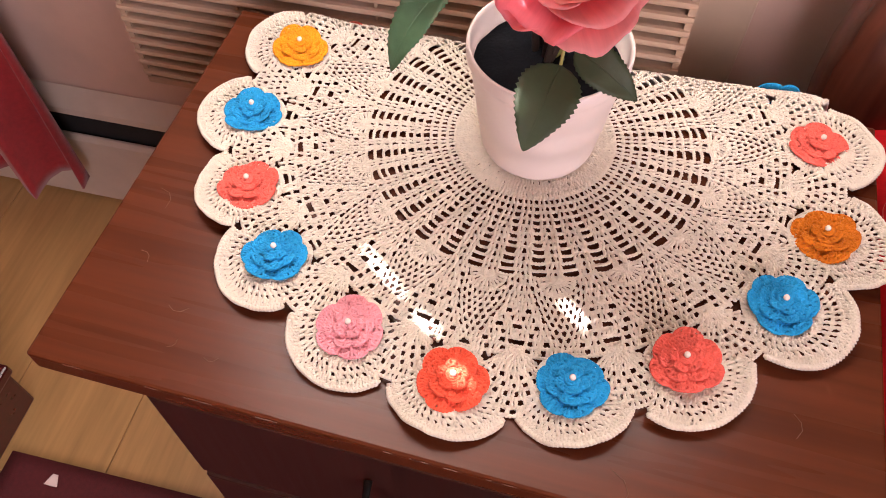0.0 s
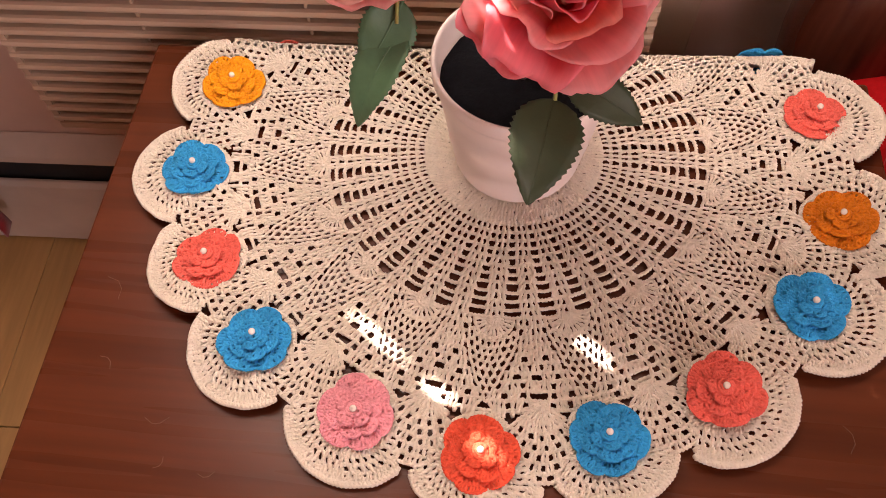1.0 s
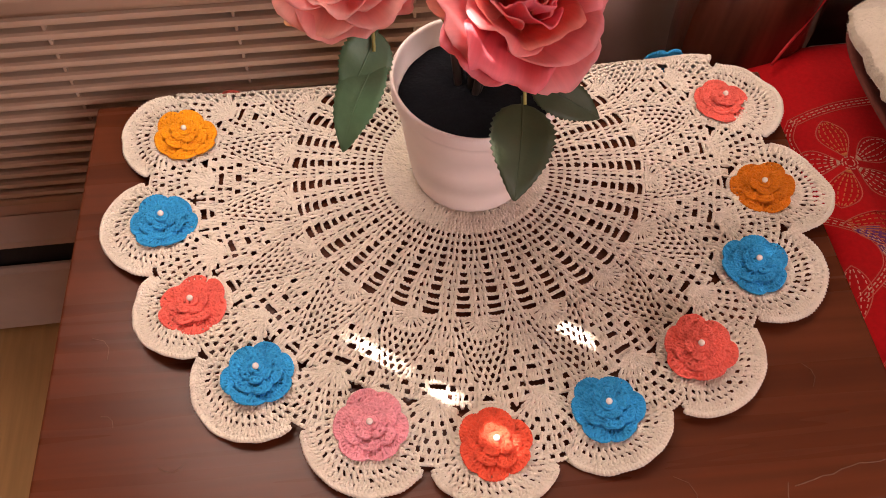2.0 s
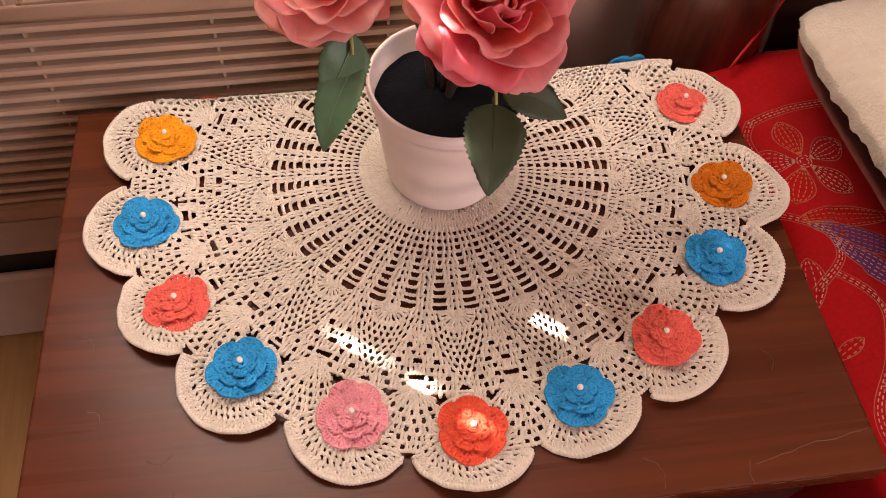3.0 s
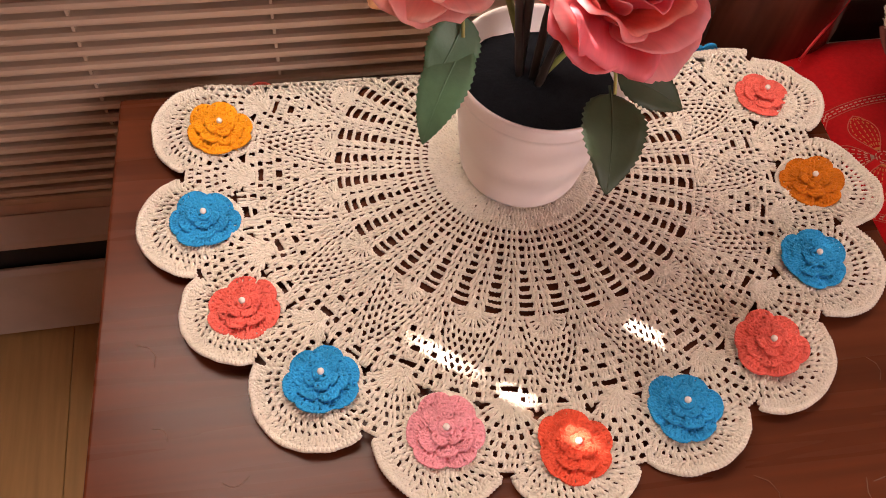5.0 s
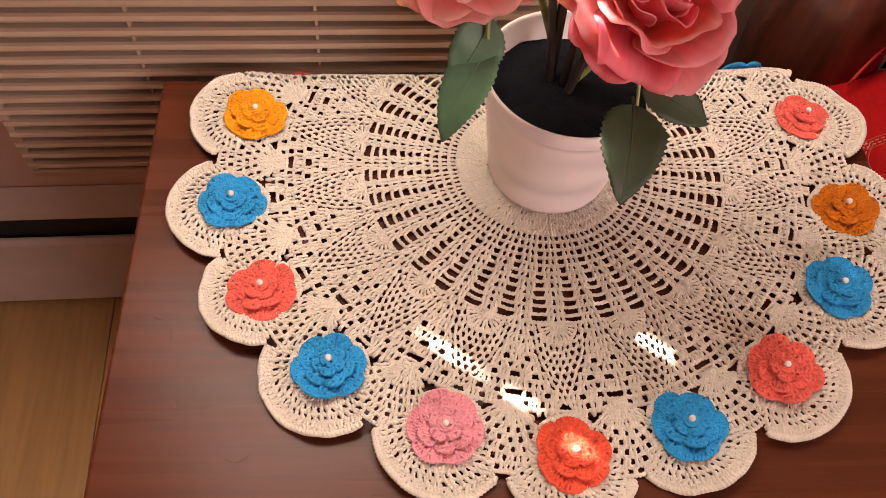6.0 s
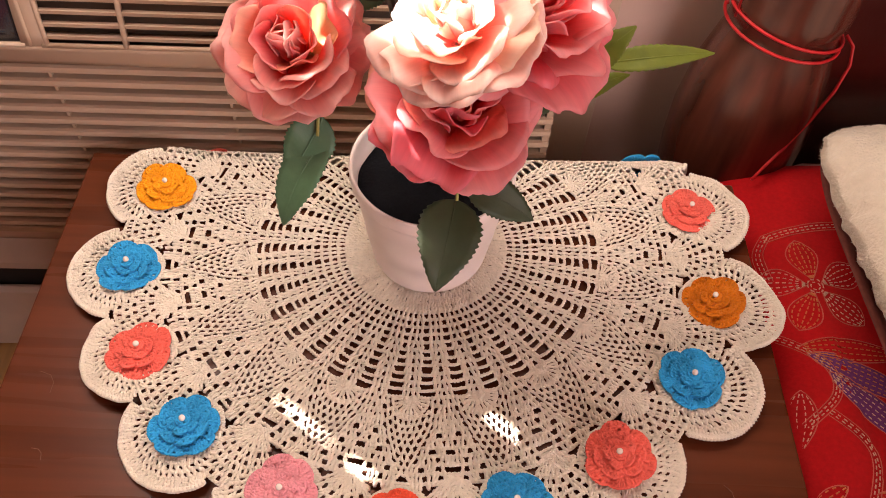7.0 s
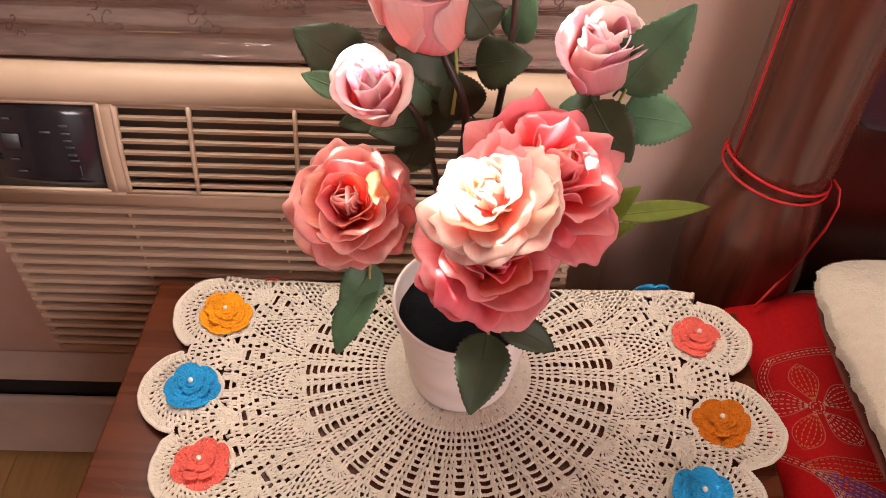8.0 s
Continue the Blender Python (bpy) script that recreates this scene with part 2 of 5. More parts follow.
for i in range(len(xs) - 1):
    for j in range(len(zs) - 1):
        cx, cz = (xs[i] + xs[i + 1]) / 2, (zs[j] + zs[j + 1]) / 2
        if not any(a < cx < b and c < cz < d for a, b, c, d in GAPS):
            s.box((xs[i], SUNMASK_Y, zs[j]), (xs[i + 1], SUNMASK_Y + 0.004, zs[j + 1]))
M_SUNMASK = mat("sun_mask_cloth", (0.45, 0.36, 0.30), 0.9, 0.1, 60)
setting(part("sun_mask", s, M_SUNMASK, smooth=False), "unseen sheet added in the window, its gaps shape the sun patches")

# trim board beside the air conditioner
s = Shape().box((0.045, WALL_Y - 0.012, 0.02), (0.184, WALL_Y - 0.001, 0.92))
setting(part("trim", s, M_TRIM, smooth=False, bevel=0.002), "beige painted trim board on the wall")

# baseboard heater along the wall
heater = thing("baseboard_heater", "cream enamelled baseboard heater along the wall, dark open slot", "heater", pose(0, WALL_Y, 0))
s = Shape().extrude([(-0.022, 0.012), (-0.022, 0.158), (-0.016, 0.165), (-0.012, 0.165), (-0.012, 0.012)], -1.85, 0.24)
part("front_panel", s, M_HEAT, heater, smooth=False)
s = Shape().extrude([(-0.024, 0.222), (-0.022, 0.232), (-0.002, 0.262), (-0.002, 0.236), (-0.018, 0.222)], -1.85, 0.24)
part("hood", s, M_HEAT, heater, smooth=False)
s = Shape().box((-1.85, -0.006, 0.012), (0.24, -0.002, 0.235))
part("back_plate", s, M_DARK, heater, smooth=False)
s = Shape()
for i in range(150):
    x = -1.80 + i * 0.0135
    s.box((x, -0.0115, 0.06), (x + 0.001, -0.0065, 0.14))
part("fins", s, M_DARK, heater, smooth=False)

# ---- bedside table ----
TW, TD = 0.576, 0.377
table = thing("bedside_table", "dark mahogany bedside table with a worn glossy top", "bedside table", pose(-0.017, -0.099, 0, 0, 0, -2.1))
s = Shape().box((-TW / 2, -TD / 2, TOP - 0.022), (TW / 2, TD / 2, TOP))
part("tabletop", s, M_TABLE, table, "glossy mahogany top, scratched", bevel=0.0025)
s = Shape().box((-0.225, -TD / 2 + 0.022, 0.05), (0.262, TD / 2 - 0.01, TOP - 0.0225))
part("body", s, M_BODY, table, smooth=False, bevel=0.002)
for z0, z1 in ((0.395, 0.560), (0.225, 0.385), (0.065, 0.215)):
    s = Shape().box((-0.213, -TD / 2 + 0.006, z0), (0.250, -TD / 2 + 0.0215, z1))
    dr = part("drawer_front", s, M_BODY, table, bevel=0.003)
    zc = (z0 + z1) / 2 + 0.03
    h = Shape().tube([(-0.045, -TD / 2 + 0.005, zc), (-0.042, -TD / 2 - 0.016, zc - 0.004), (0, -TD / 2 - 0.02, zc - 0.012), (0.042, -TD / 2 - 0.016, zc - 0.004), (0.045, -TD / 2 + 0.005, zc)], 0.0035, 8)
    part("handle", h, M_DARK, dr, "small black metal pull")
for x in (-0.205, 0.225):
    for y in (-0.15, 0.155):
        part("leg", Shape().box((x, y, 0), (x + 0.035, y + 0.03, 0.0505)), M_BODY, table, smooth=False)
# fine scratches and a chipped crack at the corner
M_SCR = mat("pale_scratch", (0.17, 0.085, 0.05), 0.6, 0.3, 300)
sc = Shape()
rng = random.Random(4)
for x, y, a, ln in ((-0.252, -0.035, 2.2, 0.012), (-0.16, -0.160, 0.2, 0.006), (-0.19, -0.155, 1.0, 0.005), (-0.243, -0.09, 2.4, 0.007), (-0.2, -0.13, 0.1, 0.009), (0.13, -0.17, 2.0, 0.014), (0.235, -0.10, 1.7, 0.01)):
    sc.tube([(x + math.cos(a + 0.5 * u) * ln * u, y + math.sin(a + 0.5 * u) * ln * u, TOP + 0.0001) for u in (-1, -0.3, 0.3, 1)], 0.00022, 4)
x, y, pts = 0.284, -0.158, []
for i in range(14):
    pts.append((x - i * 0.0068, y - 0.0012 * i + rng.uniform(-0.0015, 0.0015), TOP + 0.0001))
sc.tube(pts, 0.0003, 4)
sc.tube([(0.192, -0.172, TOP + 0.0001), (0.189, -0.181, TOP + 0.0001), (0.190, -0.1875, TOP + 0.0001)], 0.0003, 4)
tagged(part("scratches", sc, M_SCR, table, "pale scratches and a crack in the varnish"), kind="stuff")
ed = Shape()
for i in range(18):
    x0 = -TW / 2 + 0.004 + (TW - 0.03) * rng.random()
    ed.box((x0, -TD / 2 - 0.0002, TOP - 0.0030), (x0 + rng.uniform(0.004, 0.022), -TD / 2 + 0.0008, TOP - 0.0018))
tagged(part("pale_edge_dashes", ed, M_EDGE, table, "paler brown dashes along the front edge", smooth=False), kind="stuff")

# ---- air conditioner ----
AX0, AX1, AY = -0.453, 0.112, 0.117
ac = thing("air_conditioner", "beige through-wall air conditioner with louvred front and dark control panel", "air conditioner", pose(0, AY, 0))
# case: rounded box with the louvre bay and outlet left open in front
case = [(0.028, 0.462), (0.137, 0.462), (0.137, 0.805), (0.068, 0.806), (0.066, 0.790), (0.054, 0.786), (0.054, 0.692), (0.028, 0.690)]
sl = Shape().extrude(case, AX0, AX1)
part("case", sl, M_AC, ac, smooth=False)
# slanted upper face, with a curve into the top
face = Shape()
up = [(0.001, 0.686), (0.000, 0.692), (0.000, 0.703), (0.002, 0.712), (0.0055, 0.726), (0.010, 0.742), (0.0155, 0.758), (0.0215, 0.774), (0.026, 0.785)]


def face_y(z):
    """Depth of the slanted face at a height."""
    for (y0, z0), (y1, z1) in zip(up, up[1:]):
        if z0 <= z <= z1:
            return y0 + (y1 - y0) * (z - z0) / (z1 - z0)
    return up[-1][0]


def skin(sh, xa, xb, za, zb, off=0.0, thick=0.004, n=8):
    rows = []
    for i in range(n + 1):
        z = za + (zb - za) * i / n
        rows.append([(xa + (xb - xa) * j / 2, face_y(z) - off, z) for j in range(3)])
    sh.sheet(rows, thick)


for xa in (AX0, AX1 - 0.003):
    part("side_cheek", Shape().extrude([(y + 0.001, z) for y, z in up] + [(0.054, 0.785), (0.054, 0.686)], xa, xa + 0.003), M_AC, ac, smooth=False)
PX0, PX1, VX0, VX1, VZ0, VZ1 = -0.445, -0.326, -0.306, 0.095, 0.704, 0.786
skin(face, AX0, AX1, 0.686, VZ0, n=4)
skin(face, AX0, PX0, VZ0, 0.785)
skin(face, PX1, VX0, VZ0, 0.785)
skin(face, VX1, AX1, VZ0, 0.785)
part("upper_face", face, M_AC, ac, fix=False)
edge = [(0.0235, 0.7855)] + [(0.0465 - 0.0230 * math.cos(t), 0.7885 + 0.0215 * math.sin(t)) for t in np.linspace(0.05, 1.50, 9)] + [(0.066, 0.8098), (0.066, 0.800), (0.034, 0.7855)]
top_edge = Shape()
for xa, xb in ((AX0 - 0.001, AX1 + 0.001),):
    top_edge.extrude(edge, xa, xb, cap=False)
    top_edge.extrude([(0.034, 0.787), (0.026, 0.7875), (0.030, 0.800), (0.045, 0.808), (0.0655, 0.809), (0.0655, 0.801)], xa + 0.0006, xb - 0.0006)
part("top_edge", top_edge, M_AC, ac)
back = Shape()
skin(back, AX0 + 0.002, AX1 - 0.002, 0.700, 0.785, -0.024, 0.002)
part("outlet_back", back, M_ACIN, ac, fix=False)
bez = Shape()
for xa, xb in ((PX0 - 0.002, PX1 + 0.003), (VX0 - 0.004, VX1 + 0.004)):
    for z in (VZ0 + 0.001, 0.785):
        bez.tube([(xa, face_y(z) - 0.001, z), (xb, face_y(z) - 0.001, z)], 0.0022, 8)
    for x in (xa, xb):
        bez.tube([(x + (0.004 if x > -0.4 else 0) * (0.785 - z) / 0.08, face_y(z) - 0.001, z) for z in np.linspace(VZ0, 0.785, 9)], 0.0022, 8)
part("bezel", bez, M_AC, ac)
pan = Shape()
skin(pan, PX0, PX1, VZ0 + 0.003, 0.783, -0.0015, 0.003)
panel = part("control_panel", pan, M_GLASS, ac, "glossy black control panel with grey markings", fix=False)
mk = Shape()


def mark(xa, xb, za, zb):
    skin(mk, xa, xb, za, zb, 0.0012, 0.0006, 2)


mark(-0.412, -0.397, 0.744, 0.757)
for i, (xa, xb, z) in enumerate([(-0.409, -0.402, 0.769), (-0.408, -0.401, 0.733), (-0.405, -0.396, 0.722), (-0.378, -0.368, 0.758), (-0.36, -0.352, 0.764), (-0.359, -0.351, 0.757), (-0.358, -0.350, 0.751), (-0.357, -0.349, 0.745), (-0.356, -0.348, 0.738), (-0.355, -0.347, 0.733), (-0.432, -0.421, 0.735), (-0.431, -0.420, 0.7315)]):
    mark(xa, xb, z, z + 0.0018)
mark(-0.3475, -0.3468, 0.719, 0.729)
part("markings", mk, M_MARK, panel, "grey key markings, too small to read", fix=False)
# outlet slats and ribs
for i in range(8):
    z = VZ0 + 0.006 + i * 0.0102
    y = face_y(z)
    sl = Shape().extrude([(y - 0.0008, z), (y - 0.0008, z + 0.0031), (y + 0.0036, z + 0.0028), (y + 0.0036, z + 0.0002)], VX0, VX1)
    part("outlet_slat", sl, M_AC, ac, smooth=False)
for x in (-0.243, -0.150, -0.056, 0.037):
    sl = Shape()
    pts = np.linspace(VZ0 + 0.001, 0.784, 9)
    sl.sheet([[(x - 0.0016, face_y(z) - 0.001, z), (x + 0.0016, face_y(z) - 0.001, z)] for z in pts], 0.006)
    part("outlet_rib", sl, M_AC, ac, fix=False)
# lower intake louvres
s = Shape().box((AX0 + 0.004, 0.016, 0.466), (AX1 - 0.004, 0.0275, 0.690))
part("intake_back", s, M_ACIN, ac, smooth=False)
NL, PITCH = 15, 0.01485
for i in range(NL):
    z = 0.6745 - i * PITCH
    sl = Shape().extrude([(0.001, z), (0.0002, z + 0.0025), (0.0012, z + 0.0056), (0.004, z + 0.0066), (0.0158, z + 0.0066), (0.0158, z + 0.003), (0.006, z - 0.0005)], AX0, AX1)
    part("louvre", sl, M_AC, ac, smooth=False)
for x in (-0.318, -0.172, -0.026):
    part("louvre_rib", Shape().box((x - 0.0012, 0.005, 0.468), (x + 0.0012, 0.0158, 0.688)), M_AC, ac, smooth=False)
for x in (AX0, AX1 - 0.006):
    part("intake_stile", Shape().box((x, 0.003, 0.462), (x + 0.006, 0.0278, 0.688)), M_AC, ac, smooth=False)
part("bottom_rail", Shape().box((AX0, 0.002, 0.452), (AX1, 0.0278, 0.4615)), M_AC, ac, bevel=0.002)

# ---- pot ----
pot = thing("flower_pot", "white plastic flower pot standing on the doily", "flower pot", pose(0.003, -0.005, TOP + 0.0065))
prof = [(0.0, 0.001), (0.0415, 0.0), (0.0445, 0.0015), (0.0462, 0.006), (0.0480, 0.018), (0.0500, 0.034), (0.0505, 0.0345), (0.0522, 0.050), (0.0548, 0.0705), (0.0553, 0.0712), (0.0572, 0.086), (0.0580, 0.0910), (0.0596, 0.0918), (0.0603, 0.0935), (0.0606, 0.1015), (0.0601, 0.1035), (0.0590, 0.1043), (0.0578, 0.1035), (0.0570, 0.1010), (0.0552, 0.074), (0.0, 0.073)]
part("pot_body", Shape().lathe(prof, 96), M_POT, pot)
foam = Shape()
rows = []
for i in range(17):
    r = 0.0552 * i / 16
    rows.append([(r * math.cos(a), r * math.sin(a), 0.0815 + 0.0030 * noise.noise(Vector((r * 60 * math.cos(a), r * 60 * math.sin(a), 1))) + 0.004 * (1 - (r / 0.057) ** 2)) for a in np.linspace(0, 2 * math.pi, 49)])
foam.sheet(rows)
part("foam", foam, M_FOAM, pot, "black foam filling the pot", fix=False)

# ---- crocheted doily ----
FOLD_Y = 0.094
ANGLES = [-94.0, -74.1, -54.2, -31.9, -13.2, 9.7, 30.5, 49.0, 68.0, 87.0, 106.0, 126.0, 147.0, 167.3, 188.0, 206.6, 225.2, 246.0]
RADII = [0.2325, 0.2266, 0.2292, 0.2325, 0.2362, 0.2303, 0.230, 0.230, 0.230, 0.230, 0.230, 0.230, 0.230, 0.2266, 0.2363, 0.2348, 0.2341, 0.2301]
COLOURS = ["scarlet", "blue", "red", "blue", "ochre", "red", "blue", "red", "orange", "blue", "red", "pink", "red", "orange", "blue", "red", "blue", "pink"]
MIDS = []
for i in range(18):
    MIDS.append((ANGLES[i] + (ANGLES[i + 1] if i < 17 else ANGLES[0] + 360)) / 2)


def warp(theta):
    """Turns an even angle (20 degrees a repeat, pineapples at the middle) into the uneven one of the real cloth."""
    k = math.floor((theta - 10) / 20)
    u = (theta - 10) / 20 - k
    a0 = MIDS[(k) % 18] + 360 * ((k) // 18)
    a1 = MIDS[(k + 1) % 18] + 360 * ((k + 1) // 18)
    return a0 + (a1 - a0) * u


def lift(x, y):
    """Height of the uneven cloth over the table."""
    r = math.hypot(x, y)
    k = min(1, max(0, (r - 0.11) / 0.14))
    n1 = noise.noise(Vector((x * 14, y * 14, 3.1)))
    n2 = noise.noise(Vector((x * 34, y * 34, 7.7)))
    return 0.0030 + k * k * (0.0050 + 0.0095 * n1 + 0.0035 * n2) * (1 if r < 0.25 else 1 + (r - 0.25) * 6) if k > 0 else 0.0030


def drape(p):
    """Lays a flat point of the cloth on the table and over its back edge."""
    x, y, h = p
    z = TOP + max(0.0012, lift(x, y)) + h
    bend = 0.008
    d = y - FOLD_Y
    if d > 0:
        a = min(d / bend, 1.50)
        rest = max(0.0, d - 1.50 * bend)
        hz = z - TOP
        return (x, FOLD_Y + (bend + hz * 0.4) * math.sin(a) + rest * 0.05, TOP - bend + (bend + hz) * math.cos(a) - rest)
    return (x, y, z)


def at_polar(r, theta):
    a = math.radians(theta)
    return (r * math.cos(a), r * math.sin(a))


def kept(x, y):
    return y < FOLD_Y + 0.075


lace = Shape()
rnd = random.Random(11)
# how far each scallop reaches out beyond its flower, against the usual reach
REACH = [0.90, 0.91, 0.97, 1.13, 1.18, 1.09, 1, 1, 1, 1, 1, 1, 1, 1.08, 1.0, 0.92, 0.98, 0.97]
R_MESH, R_PINE, R_TIP = 0.0655, 0.1385, 0.1965
PITCH_R = (R_PINE - R_MESH) / 11


def flat(r, theta):
    """A point of the round lace, pulled a little out of true as worn crochet is."""
    x, y = at_polar(r, warp(theta))
    k = min(1.0, r / 0.12)
    if x > 0:
        x *= 1.0 + 0.035 * min(1.0, r / 0.14) * max(0.0, 1 - max(0.0, r - 0.15) / 0.07)
    return (x + k * (0.0013 * noise.noise(Vector((x * 60, y * 60, 1.0))) + 0.0005 * noise.noise(Vector((x * 190, y * 190, 4.0)))),
            y + k * (0.0013 * noise.noise(Vector((x * 60, y * 60, 11.0))) + 0.0005 * noise.noise(Vector((x * 190, y * 190, 14.0)))))


def arc_at(rep, r, s):
    """A point of repeat rep, s along the arc from its flower's line."""
    return flat(r, 20.0 * rep + math.degrees(s / r))


def stitch(p0, p1, rad=0.00125, arch=0.0008, head=1.0):
    """One tall stitch from p0 to p1 in the flat cloth: two plies twisted, swollen at its head, never quite straight."""
    if not kept((p0[0] + p1[0]) / 2, (p0[1] + p1[1]) / 2):
        return
    ax, ay = rnd.uniform(-0.0005, 0.0005), rnd.uniform(-0.0005, 0.0005)
    dx, dy = p1[0] - p0[0], p1[1] - p0[1]
    ln = math.hypot(dx, dy) + 1e-9
    nx, ny = -dy / ln, dx / ln
    g, tw, ph = rnd.uniform(0.90, 1.12) * rad, rnd.choice((6.0, 7.5)), rnd.uniform(0, 3.14)
    for s in (0.0, math.pi):
        pts, rads = [], []
        for t in (0.0, 0.2, 0.4, 0.6, 0.8, 1.0):
            w = math.sin(math.pi * t)
            o, q = 0.50 * g * math.cos(tw * t + s + ph), 0.50 * g * math.sin(tw * t + s + ph)
            pts.append(drape((p0[0] + dx * t + ax * w + nx * o, p0[1] + dy * t + ay * w + ny * o, arch * w + q + 0.0003)))
            rads.append(g * (0.64 + 0.36 * head * math.exp(-((t - 0.86) / 0.16) ** 2) + 0.08 * math.exp(-(t / 0.2) ** 2)))
        lace.tube(pts, rads, 4)


def chain(pts, rad=0.00092, rise=0.0004, width=0.00062):
    """A crocheted chain along flat points, drawn as two strands that cross at every link."""
    run = [(x, y) for x, y in pts if kept(x, y)]
    if len(run) < 3:
        return
    p = np.asarray(run, float)
    d = np.r_[0, np.cumsum(np.linalg.norm(np.diff(p, axis=0), axis=1))]
    n = max(4, int(d[-1] / 0.00085))
    u = np.linspace(0, d[-1], n)
    p = np.c_[np.interp(u, d, p[:, 0]), np.interp(u, d, p[:, 1])]
    t = np.gradient(p, axis=0)
    t /= np.linalg.norm(t, axis=1)[:, None] + 1e-12
    ph = rnd.uniform(0, 6.28)
    for s in (0.0, math.pi):
        w = u * (2 * math.pi / 0.0052) + s + ph
        lace.tube([drape((a - b_t * width * math.cos(q), b + a_t * width * math.cos(q), rise + 0.0005 * math.sin(q)))
                   for (a, b), (a_t, b_t), q in zip(p, t, w)], rad * (1 + 0.24 * np.sin(u * (4 * math.pi / 0.0052) + ph) + np.array([rnd.uniform(-0.06, 0.06) for m in range(n)])), 5)


def ring(r, lo, hi, rep, bow=None):
    """A chain along the round at r, between two angles from the flower's line of repeat rep."""
    n = max(4, int(r * math.radians(hi - lo) / 0.0011))
    chain([flat(r + (bow(lo + (hi - lo) * i / n) if bow else 0.0) + 0.0005 * noise.noise(Vector((rep * 20 + lo + (hi - lo) * i / n, r * 400, 0))), 20 * rep + lo + (hi - lo) * i / n) for i in range(n + 1)])


def hole(r):
    """Width of the ladder holes between two ribs."""
    return 0.0010 + 0.0110 * (max(0.0, r - R_MESH) / (R_PINE - R_MESH)) ** 1.4


def pine_half(r):
    """Half the width of a pineapple."""
    if r < R_PINE:
        return 0.0
    if r < 0.1495:
        return 0.0040 + 0.0133 * math.sqrt(max(0.0, 1 - ((0.1495 - r) / 0.0112) ** 2))
    return max(0.0014, 0.0173 * (1 - ((r - 0.1495) / 0.050) ** 1.7))


def shell_half(r):
    """Half the width of the shell fan between two flowers."""
    if r < 0.1985:
        return 0.0
    return 0.0050 + (r - 0.1985) * 0.95 if r < 0.217 else max(0.0030, 0.0226 - (r - 0.217) * 0.52)


# close rounds under and round the pot
for k in range(4):
    r0, r1 = 0.0395 + 0.0065 * k, 0.0395 + 0.0065 * (k + 1)
    n = int(2 * math.pi * r1 / 0.0026)
    for j in range(n):
        th = 360.0 * j / n
        stitch(flat(r0 - 0.0004, th), flat(r1 + 0.0004, th + rnd.uniform(-0.5, 0.5)), 0.00150)
    for rep in range(18):
        ring(r1, -10, 10, rep)

